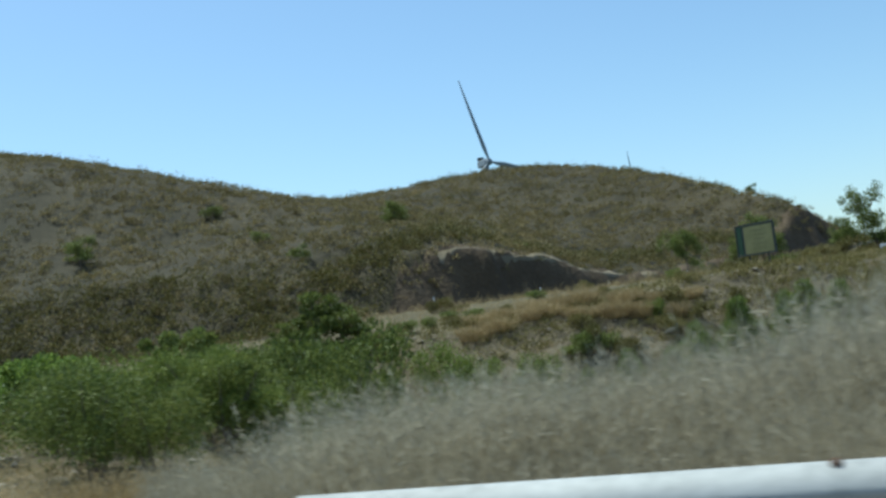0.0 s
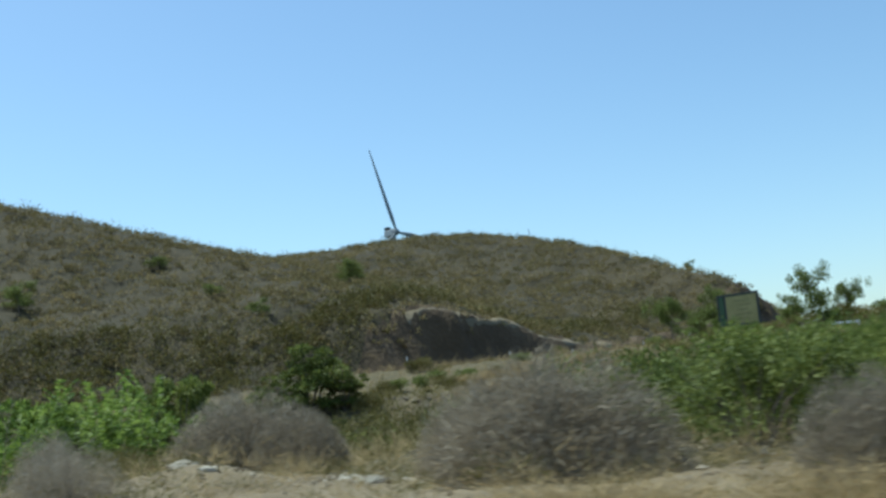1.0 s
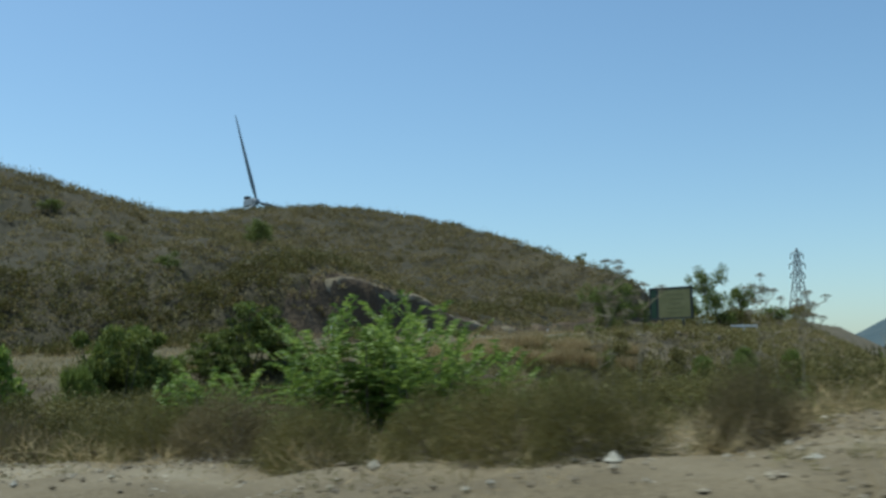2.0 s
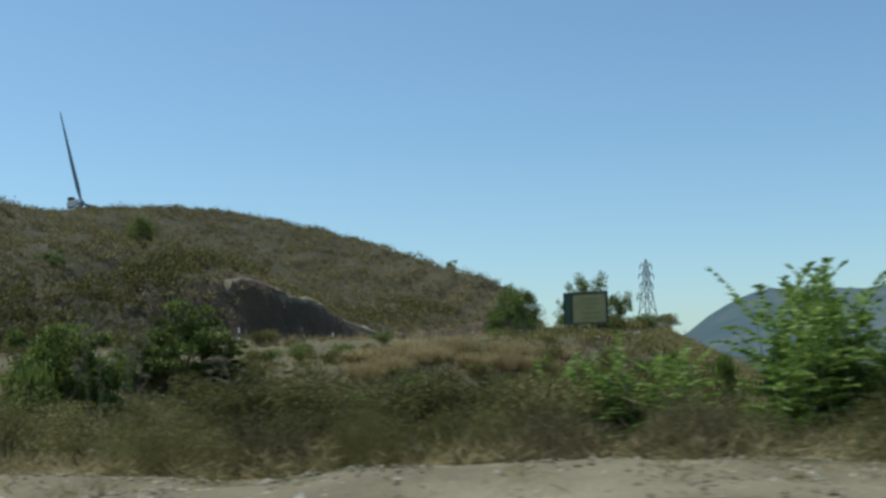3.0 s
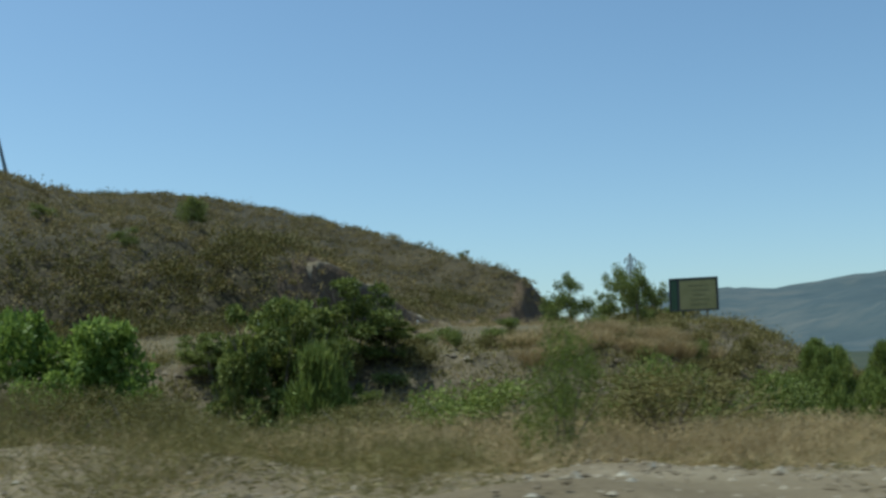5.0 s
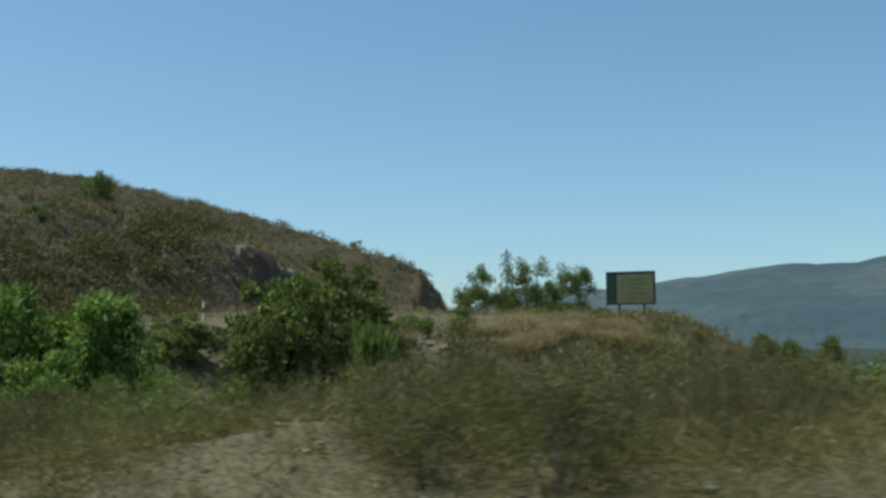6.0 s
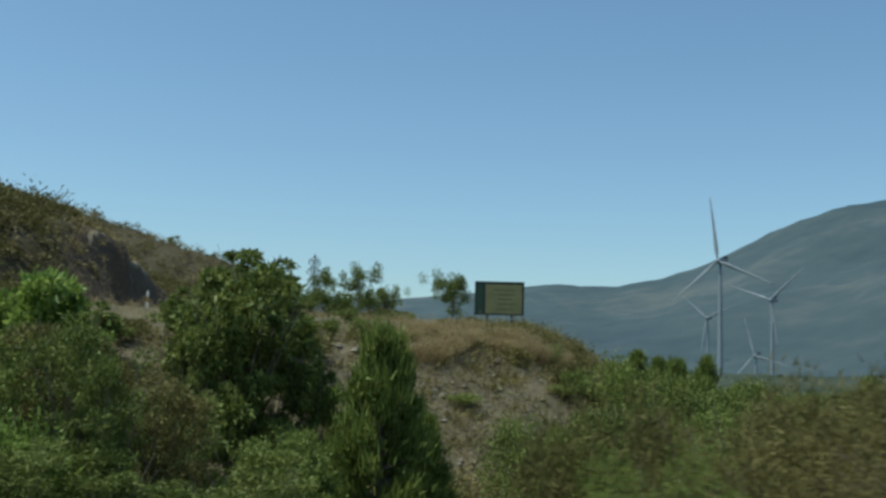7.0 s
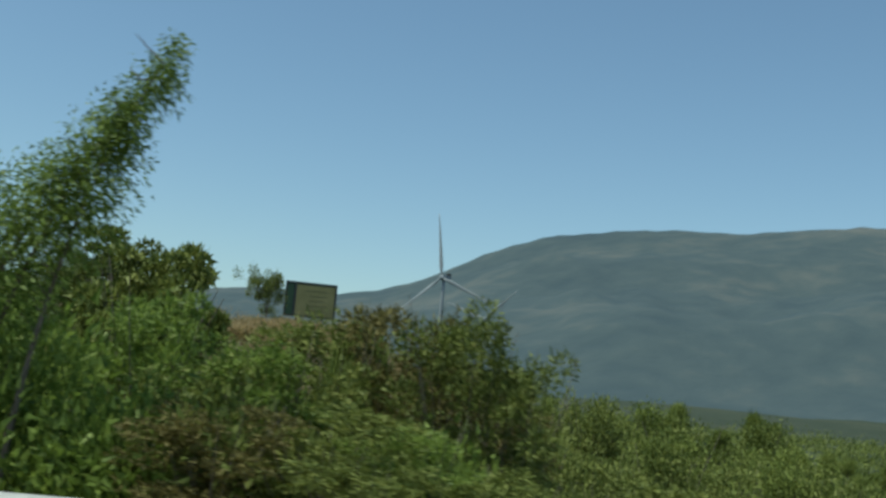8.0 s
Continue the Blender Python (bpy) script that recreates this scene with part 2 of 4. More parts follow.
def ease(v, a, b):
    t = np.clip((v - a) / (b - a), 0, 1)
    return t * t * (3 - 2 * t)


def rough(X, Y, size, seed=0):
    """Smooth random relief of about -1 to 1, as a sum of turned waves."""
    rng = np.random.default_rng(seed)
    out = np.zeros(X.shape)
    for k in range(14):
        a, f, p = rng.uniform(0, 2 * np.pi), rng.uniform(.5, 2.2) / size * 6.283, rng.uniform(0, 6.283)
        out += np.sin((X * np.cos(a) + Y * np.sin(a)) * f + p) / 4
    return out


RUN0 = float(np.sum(np.hypot(*np.diff(ROUTE[:4, :2], axis=0).T)))


def land(X, Y):
    """Height of the ground, and the fields used to place things on it."""
    X, Y = np.asarray(X, float), np.asarray(Y, float)
    q, run, zr = along(ROUTE, X, Y)
    s = run - RUN0
    below = np.interp(s, [-20, 0, 3, 5, 6.5, 9.5, 12, 14, 16, 19, 23, 26, 29, 34, 38, 42, 44.5, 46, 48, 53, 70], [1.0, 1.0, .95, .7, .5, .4, .32, .34, .42, .42, .42, .42, .46, .46, .36, .4, .42, .8, 1.4, 1.0, 1.0])
    dip = np.interp(s, [14, 22, 34, 40, 46], [0, .3, .3, .15, .25])
    verge = zr + (1.2 - below) * ease(q, 2.2, 4.3) - dip * ease(q, 5.2, 9) + .05 * rough(X, Y, 2.2, 1) * ease(q, 2.2, 4)
    for cx, cy, r, h in HEAPS:
        verge = verge + h * np.exp(-((X - cx) ** 2 + (Y - cy) ** 2) / r ** 2)
    away = np.hypot(X + 30, Y - 30)
    floor = -3.3 + 2.2 * ease(-X, 46, 62) + .35 * rough(X, Y, 11, 2)
    field = floor + .022 * np.clip(away - 60, 0, 900) + np.clip(away / 400, 0, 1) * 2 * rough(X, Y, 180, 3)
    hill = np.zeros(X.shape)
    for cx, cy, rx, ry, th, h in HILLS:
        c, w = math.cos(th), math.sin(th)
        hill = hill + h * np.exp(-(((X - cx) * c + (Y - cy) * w) / rx) ** 2 - ((-(X - cx) * w + (Y - cy) * c) / ry) ** 2)
    hill = hill - .3 + .22 * rough(X, Y, 9, 4) + .1 * rough(X, Y, 3, 5)
    dl = -along(CUT, X, Y)[0]
    dr, _, brink = along(EDGE, X, Y)
    deck = np.interp(Y, [35, 48, 58, 72, 90, 105, 130, 200, 400], [-.2, .2, 1.3, 3.3, 3.3, 4.0, 6.3, 8, 9])
    wob = .5 * rough(X, Y, 4, 6)
    z = deck + np.minimum(np.maximum(hill - deck, 0), np.maximum(0, dl + wob * .7) * np.interp(X, [-38, -29], [.6, 2.8]))
    z = np.where(dr > 0, np.maximum(field, brink - .52 * (dr + .4 * wob)), z)
    z = z + .06 * rough(X, Y, 1.7, 7) * ease(np.abs(q), 10, 20)
    lip = np.interp(s, [-30, 0, 4, 8, 14, 25, 34, 40, 43.5, 45, 46.5, 48.5, 53, 60], [4.2, 4.2, 5.0, 8, 9.5, 12, 13, 10.5, 7, 5.0, 3.8, 3.6, 5.5, 6])
    k = ease(q, lip, lip + np.interp(s, [30, 42], [11, 9]))
    near = verge * (1 - k) + z * k
    back = zr + .03 * np.clip(-q - 9, 0, 400) + .05 * rough(X, Y, 3, 8) * ease(-q, 7, 10)
    return np.where(q > 0, near, back), q, s, dl, dr, hill - deck


def height(x, y):
    return float(land(np.array([x]), np.array([y]))[0][0])


def steps(*spans):
    out = [np.arange(a, b, d) for a, b, d in spans]
    return np.concatenate(out)


far = 60 * 1.19 ** np.arange(0, 25)
gx = np.unique(np.concatenate([-62 - 68 - far + 60, steps((-130, -62, 2.0), (-62, -50, .75), (-50, 6, .4), (6, 16, .75), (16, 61, 2.5)), 61 + far - 60]))
gy = np.unique(np.concatenate([-30 - far + 60, steps((-30, -4, 2.0), (-4, 30, .4), (30, 62, .7), (62, 136, .8), (136, 231, 2.5)), 231 + far - 60]))
GX, GY = np.meshgrid(gx, gy, indexing="ij")
GZ, GQ, GS, GL, GR, GH = land(GX, GY)
nx, ny = GX.shape
idx = np.arange(nx * ny).reshape(nx, ny)
quads = np.stack([idx[:-1, :-1], idx[1:, :-1], idx[1:, 1:], idx[:-1, 1:]], -1).reshape(-1, 4)


def mid(A):
    return ((A[:-1, :-1] + A[1:, :-1] + A[1:, 1:] + A[:-1, 1:]) / 4).ravel()


fq, fl, fr, fx, fy, fh = mid(GQ), mid(GL), mid(GR), mid(GX), mid(GY), mid(GH)
slot = np.zeros(len(quads), np.int32)  # earth
slot[(fq > -16) & (fq < np.interp(mid(GS), [-20, 4, 12, 22, 30, 36, 44, 60], [5, 5, 6, 6.5, 8, 8, 7, 5]) + .8 * rough(fx, fy, 4, 13))] = 1  # gravel
slot[(fl > 0) & (fq > 18) & (fh > .3)] = 2  # hill
slot[(fl > -1.4) & (fl < fh / 2.8 + .9) & (fq > 18) & (fh > .7) & (fx > -33)] = 3  # rock cut
slot[(fr > 0) & (fr < 16) & (fq > 22) & (fy > 48)] = 4  # rubble bank
slot[(np.hypot(fx + 30, fy - 60) > 230) | ((fr > 17) & (fq > 34))] = 5
ground = put("ground", np.stack([GX, GY, GZ], -1).reshape(-1, 3), quads,
             [M["earth"], M["gravel"], M["hill"], M["cut"], M["bank"], M["field"]], index=slot, smooth=True)
tagged(ground, "dry brown hillside and gravel verge with scrub", "ground", kind="structure")


def ribbon(name, line, q0, q1, lift, mat, label, category):
    """A strip of paving along a line, between two distances to its right."""
    pts = []
    for a, b in zip(line[:-1], line[1:]):
        n = max(1, int(np.hypot(*(b[:2] - a[:2])) / 2.0))
        pts += [a + (b - a) * k / n for k in range(n)]
    pts = np.array(pts)
    d = np.gradient(pts[:, :2], axis=0)
    d /= np.hypot(d[:, 0], d[:, 1])[:, None]
    right = np.stack([d[:, 1], -d[:, 0]], -1)
    rows = [np.column_stack([pts[:, :2] + right * qq, pts[:, 2] + lift]) for qq in np.linspace(q0, q1, 5)]
    low = [rows[0] - [0, 0, .3], *rows, rows[-1] - [0, 0, .3]]
    v = np.stack(low, 1)
    n, m = v.shape[:2]
    i = np.arange(n * m).reshape(n, m)
    f = np.stack([i[:-1, :-1], i[:-1, 1:], i[1:, 1:], i[1:, :-1]], -1).reshape(-1, 4)
    return tagged(put(name, v.reshape(-1, 3), f, mat), label, category, kind="structure")


ribbon("road", ROUTE[1:-2], -6.0, 2.0, .02, M["asphalt"], "grey asphalt country road curving past the verge", "road")
ribbon("road_line", ROUTE[1:-2], 1.6, 1.75, .028, M["line"], "white painted edge line on the road", "road line")
hroad = np.column_stack([CUT[1:-2] + [4.5, -2.6], np.interp(CUT[1:-2, 1] - 2.6, [35, 48, 58, 72, 90, 105, 130, 200, 400], [-.2, .2, 1.3, 3.3, 3.3, 4.0, 6.3, 8, 9])])
ribbon("hill_road", hroad[6:], -2.2, 2.2, .07, M["asphalt"], "asphalt road at the foot of the cut hillside", "road")



def cut_rim():
    """The pale crumbling lip along the top of the rock cut."""
    vs, fs = [], []
    rng = random.Random(8)
    last = None
    for a, b in zip(CUT[4:-3], CUT[5:-2]):
        d = b - a
        ln = np.hypot(*d)
        left = np.array([-d[1], d[0]]) / ln
        for k in range(int(ln / .7)):
            p = a + d * k * .7 / ln
            us = np.linspace(0, 4, 41)
            P = p + left * us[:, None]
            z, _, _, _, _, dh = land(P[:, 0], P[:, 1])
            top = np.argmax(us * 2.8 > np.maximum(dh, 0)) if (us * 2.8 > np.maximum(dh, 0)).any() else 40
            if dh[top] < 1.0 or not (-29.5 < p[0] < -14):
                last = None
                continue
            w = .2 + .35 * abs(noise.noise(Vector((p[0] * .35, p[1] * .35, 0)))) + rng.uniform(0, .06)
            base = len(vs)
            for off, lift in ((-.1, -.1), (0, .05), (w, .06), (w + .08, -.12)):
                q = p + left * (us[top] + off)
                vs.append((q[0], q[1], float(land(q[:1], q[1:])[0][0]) + lift))
            if last is not None:
                fs += [(last + n, base + n, base + n + 1, last + n + 1) for n in range(3)]
            last = base
    return tagged(put("cut_rim", vs, fs, M["rim"], smooth=True), "pale earth lip along the top of the rock cut", "trim", kind="structure")


cut_rim()

# ---- far mountains, their haze put in as bluish colour and glow ----


def mountains():
    az = np.radians(np.arange(-180, 180.1, .75))
    rr = np.concatenate([np.linspace(1050, 2000, 12), np.linspace(2080, 3400, 22)])
    A, R = np.meshgrid(az, rr, indexing="ij")
    deg = np.degrees(A)
    top = np.interp(deg, [-180, -20, 8, 14.5, 16, 17.5, 19.5, 24, 28, 32.5, 35, 38, 41, 44, 47, 52, 57, 62, 75, 100, 130, 180],
                    [2, 2, .8, 1.4, 2.45, 3.5, 4.05, 3.9, 4.4, 5.0, 4.85, 5.25, 6.3, 7.85, 8.8, 9.45, 9.45, 9.95, 9.6, 6, 3, 2])
    X, Y = -35 + R * np.sin(A), 12 + R * np.cos(A)
    k = np.clip((R - 1050) / 1500, 0, 1) ** 1.15
    peak = np.tan(np.radians(top)) * 2650
    fold = rough(X, Y, 520, 21) * 36 + rough(X, Y, 190, 22) * 15 + rough(X, Y, 70, 23) * 5
    Z = 6 + peak * k + fold * k * (1 - k) ** 1.6 * 2.6 + rough(X, Y, 90, 24) * 3 * k
    for at, wide, ring, h in ((51, 5, 1380, 62), (62, 6, 1500, 58), (41, 4, 1500, 34), (33, 5, 1450, 26)):  # foothills
        Z = Z + h * np.exp(-((deg - at) / wide) ** 2 - ((R - ring) / 190) ** 2)
    Z = np.where(R > 2650, Z - (R - 2650) * .12, Z)
    n, m = Z.shape
    i = np.arange(n * m).reshape(n, m)
    f = np.stack([i[:-1, :-1], i[:-1, 1:], i[1:, 1:], i[1:, :-1]], -1).reshape(-1, 4)[:, ::-1]
    return tagged(put("backdrop", np.stack([X, Y, Z], -1).reshape(-1, 3), f, M["far"], smooth=True), "blue-grey mountain range across the valley, haze put in as faint glow", "mountains", kind="structure")


mountains()

# ---- wind turbines ----


def turbine(x, y, hub_z, blade, spin, facing, label):
    """facing: degrees of the rotor's axis; spin: degrees of the first blade, anticlockwise from the right."""
    foot = height(x, y) - .5
    t = thing("wind_turbine", label, "wind turbine", "wind farm", (x, y, foot), facing)
    H = hub_z - foot
    v, f = tubes([[((0, 0, H * k), 1.6 - .75 * k) for k in np.linspace(0, .985, 9)]], 18)
    put("tower", v, f, M["turbine"], t, smooth=True)
    bm = bmesh.new()
    box(bm, 0, 2.4, H + .2, 2.8, 8.0, 3.0)
    part("nacelle", bm, M["turbine"], t)
    bm = bmesh.new()
    box(bm, 0, 5.2, H + 2.6, 2.2, 2.4, 1.3)
    part("cooler", bm, M["black"], t, "dark cooler box on the nacelle roof")
    v, f = tubes([[((0, -1.9 - 2.2 * k, H), 1.55 * math.sqrt(max(.02, 1 - k * k))) for k in np.linspace(0, 1, 7)]], 16)
    put("hub", v, f, M["turbine"], t, smooth=True)
    for b in range(3):
        a = radians(spin + 120 * b)
        ring = []
        for k in np.linspace(0, 1, 15):
            r = 1.2 + (blade - 1.2) * k
            chord = (.9 + 1.4 * ease(np.array(k), .0, .16)) * (1 - .82 * max(0, k - .16) / .84)
            thick = chord * (.95 - .75 * float(ease(np.array(k), 0, .2)))
            tw = radians(16 * (1 - k))
            ring.append([(math.cos(w) * chord * .5 * math.cos(tw) - math.sin(w) * thick * .5 * math.sin(tw), -2.8 - .9 * k * k + math.cos(w) * chord * .5 * math.sin(tw) + math.sin(w) * thick * .5 * math.cos(tw), r)
                         for w in np.arange(8) * math.pi / 4])
        vs = [tuple(Vector((0, 0, H)) + Matrix.Rotation(math.pi / 2 - a, 3, "Y") @ Vector(p)) for rg in ring for p in rg]
        fs = [(i * 8 + k, i * 8 + (k + 1) % 8, (i + 1) * 8 + (k + 1) % 8, (i + 1) * 8 + k) for i in range(14) for k in range(8)] + [tuple(range(112, 120))]
        put("blade", vs, fs, M["turbine"], t, smooth=True)
    return t


turbine(-145.5, 450.9, 74.0, 37, 107, 46, "white wind turbine standing behind the brown hill")
turbine(-128, 690, 66.0, 38, 97, 46, "white wind turbine whose blade tip clears the hilltop")
turbine(372.4, 487.7, 71.8, 37, 97, -72, "white wind turbine in the hazy valley")
turbine(559.9, 643.9, 70.0, 36, 40, -72, "white wind turbine farther down the hazy valley")
turbine(731.2, 915.5, 76.2, 36, 20, -72, "small white wind turbine far off in the haze")
turbine(640.3, 747.7, 32.0, 34, 105, -72, "white wind turbine low in the valley")

# ---- lattice pylon ----


def pylon(x, y, top):
    foot = height(x, y) - .3
    t = thing("pylon", "grey steel lattice power pylon behind the hill", "pylon", place=(x, y, foot), turn=20)
    H = top - foot
    lv = [(0, 1.7), (.3, 1.1), (.52, .75), (.68, .52), (.8, .42), (.92, .34), (1, .05)]

    def corner(k, i):
        h, w = lv[k]
        return ((w if i in (0, 1) else -w), (w if i in (1, 2) else -w), H * h)

    for i in range(4):
        v, f = tubes([[(corner(k, i), .09 - .008 * k) for k in range(len(lv))]], 4)
        put("leg", v, f, M["lattice"], t)
    lines = []
    for k in range(len(lv) - 1):
        for i in range(4):
            j = (i + 1) % 4
            lines += [[(corner(k, i), .045), (corner(k + 1, j), .045)], [(corner(k, j), .045), (corner(k + 1, i), .045)], [(corner(k + 1, i), .045), (corner(k + 1, j), .045)]]
    v, f = tubes(lines, 4)
    put("bracing", v, f, M["lattice"], t)
    for h, reach in ((.68, 1.35), (.8, 1.5), (.92, 1.2)):
        for sgn in (-1, 1):
            tip = (sgn * reach, 0, H * h)
            v, f = tubes([[((sgn * .45, yy, H * h + dz), .05), (tip, .04)] for yy in (-.45, .45) for dz in (0, .55)], 4)
            arm = put("crossarm", v, f, M["lattice"], t)
            v, f = tubes([[((tip[0], 0, tip[2] - .1 * n), .09 if n % 2 else .04) for n in range(9)]], 6)
            put("insulator", v, f, M["black"], arm)


pylon(24.7, 193.4, 21.2)

# ---- billboard ----


def billboard():
    a, b = Vector((-7.9, 77.2, 0)), Vector((-5.35, 75.6, 0))
    ang = math.degrees(math.atan2(b.y - a.y, b.x - a.x))
    w, z0, z1 = (b - a).length, 4.36, 6.38
    c = (a + b) / 2
    g = height(c.x, c.y)
    t = thing("billboard", "weathered olive roadside sign board with a dark green strip", "road sign", place=(c.x, c.y, g - .1), turn=ang)
    lo, hi = z0 - g + .1, z1 - g + .1
    bm = bmesh.new()
    box(bm, 0, .06, (lo + hi) / 2, w, .1, hi - lo)
    panel = part("panel", bm, M["signedge"], t)
    bm = bmesh.new()
    box(bm, .28, -.004, (lo + hi) / 2 - .02, w - .72, .03, hi - lo - .16)
    part("face", bm, M["signface"], panel, "faded olive sheet face")
    bm = bmesh.new()
    box(bm, -w / 2 + .27, -.006, (lo + hi) / 2 - .02, .38, .03, hi - lo - .16)
    part("strip", bm, M["signgreen"], panel, "dark green strip")
    for k in range(5):
        bm = bmesh.new()
        box(bm, .3 + (.1 if k % 2 else 0), -.024, hi - .42 - .3 * k, 1.25 - .2 * (k % 3), .008, .09)
        part("letter_bar", bm, M["signfade"], panel, "faded unreadable line of writing")
    for dz, hh in ((hi + .02, .06), (lo - .02, .06)):
        bm = bmesh.new()
        box(bm, 0, .04, dz, w + .1, .16, hh)
        part("rail", bm, M["signedge"], t)
    for sx in (-w / 2 - .02, w / 2 + .02):
        bm = bmesh.new()
        box(bm, sx, .04, (lo + hi) / 2, .06, .16, hi - lo + .1)
        part("stile", bm, M["signedge"], t)
    for sx in (-.75, .8):
        v, f = tubes([[((sx, .18, -.4), .07), ((sx, .18, hi - .1), .07)]], 8)
        put("post", v, f, M["signedge"], t)


billboard()

# ---- guard rails, with a ramp at the end ----


def guard_rail(name, points, ramp_first, label):
    """A W-beam on posts along ground points; at the first point it dips to the ground."""
    pts = np.array(points, float)
    t = thing(name, label, "guard rail", place=tuple(pts[0]))
    o = pts[0]
    prof = [(-.02, .155), (.0, .15), (.07, .095), (.07, .06), (.0, .02), (.0, -.02), (.07, -.06), (.07, -.095), (.0, -.15), (-.02, -.155)]
    seg, zz = [], []
    run = 0.0
    for i in range(len(pts) - 1):
        n = max(1, int(np.hypot(*(pts[i + 1] - pts[i])[:2]) / .5))
        for k in range(n):
            p = pts[i] + (pts[i + 1] - pts[i]) * k / n
            seg.append(p)
    seg = np.array(seg)
    d = np.gradient(seg[:, :2], axis=0)
    d /= np.hypot(d[:, 0], d[:, 1])[:, None]
    dist = np.concatenate([[0], np.cumsum(np.hypot(*np.diff(seg[:, :2], axis=0).T))])
    up = .585 * ease(dist, -.15, .55) if ramp_first else np.full(len(seg), .56)
    left = np.stack([d[:, 1], -d[:, 0]], -1) if ramp_first else np.stack([-d[:, 1], d[:, 0]], -1)
    vs = []
    for p, u, l in zip(seg, up, left):
        for depth in (0, .012):
            for a, b in prof:
                vs.append((p[0] - o[0] + l[0] * (a + depth), p[1] - o[1] + l[1] * (a + depth), p[2] - o[2] + u + b))
    m = len(prof)
    fs = []
    for i in range(len(seg) - 1):
        for lay in (0, 1):
            for k in range(m - 1):
                c = i * 2 * m + lay * m + k
                fs.append((c, c + 1, c + 1 + 2 * m, c + 2 * m))
        for k in (0, m - 1):
            c = i * 2 * m + k
            fs.append((c, c + m, c + 3 * m, c + 2 * m))
    put("beam", vs, fs, M["steel"], t, smooth=True)
    for k in range(4 if ramp_first else 0, len(seg), 4):
        p = seg[k] - o
        bm = bmesh.new()
        box(bm, p[0] - left[k][0] * .1, p[1] - left[k][1] * .1, p[2] + up[k] * .5 - .1, .07, .1, up[k] + .45)
        post = part("post", bm, M["steel"], t)
        for dx, dz in ((.016, 0), (.01, .15)):
            bm = bmesh.new()
            bmesh.ops.create_uvsphere(bm, u_segments=8, v_segments=5, radius=.018, matrix=Matrix.Translation((p[0] + left[k][0] * dx - dz * d[k][0], p[1] + left[k][1] * dx - dz * d[k][1], p[2] + up[k] + dz)))
            part("bolt", bm, M["rust"], post, "rusty bolt head")
    return t


guard_rail("guard_rail", [(x, 3.25, .025 * max(0, x)) for x in (-2.45, 0, 3, 8, 14, 20, 30)], True, "galvanised steel guard rail dipping to the verge")
fw = np.array([-.545, .838])
p0 = np.array([-43.42, 25.34])
guard_rail("guard_rail", [(*(p0 + fw * k), -1.452 - .03 * k) for k in (0, 2, 5, 9, 14)], False, "galvanised steel guard rail starting beside the shrubs")

# ---- roadside marker posts ----


def marker_post(x, y, tall, turn, label):
    g = height(x, y)
    t = thing("marker_post", label, "marker post", "road marker posts", (x, y, g - .05), turn)
    w = .13

    def shell(z0, z1, slant, out):
        n = 9
        vs, fs = [], []
        for lay in (0, 1):
            for j, z in enumerate((z0, z1)):
                for k in range(n):
                    a = math.pi * k / (n - 1)
                    r = (w / 2 + out) * (1 - .18 * lay)
                    cut = slant * (math.cos(a) + 1) * .5
                    vs.append((math.cos(a) * r, -math.sin(a) * r * .9, z - (cut if j else 0) - (slant * .5 * (math.cos(a) + 1) if j == 0 and slant and z0 > .3 else 0)))
        for lay in (0, 1):
            for k in range(n - 1):
                c = lay * 2 * n + k
                fs.append((c, c + 1, c + 1 + n, c + n))
        for k in range(n - 1):
            fs.append((n + k, n + k + 1, 3 * n + k + 1, 3 * n + k))
        for k in (0, n - 1):
            fs.append((k, n + k, 3 * n + k, 2 * n + k))
        return vs, fs

    v, f = shell(-.2, tall, .05, 0)
    put("body", v, f, M["white"], t, smooth=False)
    v, f = shell(tall - .52, tall - .26, .05, .003)
    put("band", v, f, M["black"], t, "slanted black band")
    bm = bmesh.new()
    box(bm, .0, -w * .46, tall - .42, w * .42, .008, .17)
    part("reflector", bm, M["amber"], t, "amber reflector plate")
    v, f = tubes([[((0, -.015, tall - .02), w * .3), ((0, -.015, tall + .012), w * .32), ((0, -.015, tall + .02), w * .2)]], 10)
    put("cap", v, f, M["white"], t)


marker_post(-39.27, 16.27, round(.27 - height(-39.27, 16.27) + .05, 3), -32, "white marker post with black band and amber reflector")
for x, y in ((-21.2, 92.5), (-16.4, 104.9), (-24.6, 83.5), (-12.5, 113), (-30, 74.5), (-34.6, 68.5)):
    marker_post(x + 1.0, y - .6, 1.0, -60, "white marker post beside the hillside road")

def road_barrier(a, b):
    t = thing("road_barrier", "short white barrier beside the hillside road", "barrier", place=(*a, height(*a)))
    d = Vector((b[0] - a[0], b[1] - a[1], 0))
    bm = bmesh.new()
    turn = Matrix.Rotation(math.atan2(d.y, d.x), 4, "Z")
    box(bm, d.length / 2, 0, .78, d.length, .1, .22, turn)
    part("beam", bm, M["white"], t)
    for k in (0.03, .5, .97):
        bm = bmesh.new()
        box(bm, d.length * k, .0, .36, .16, .14, 1.0, turn)
        part("post", bm, M["white"], t)


road_barrier((1.4, 107.0), (3.8, 106.9))

# ---- plants: builders ----


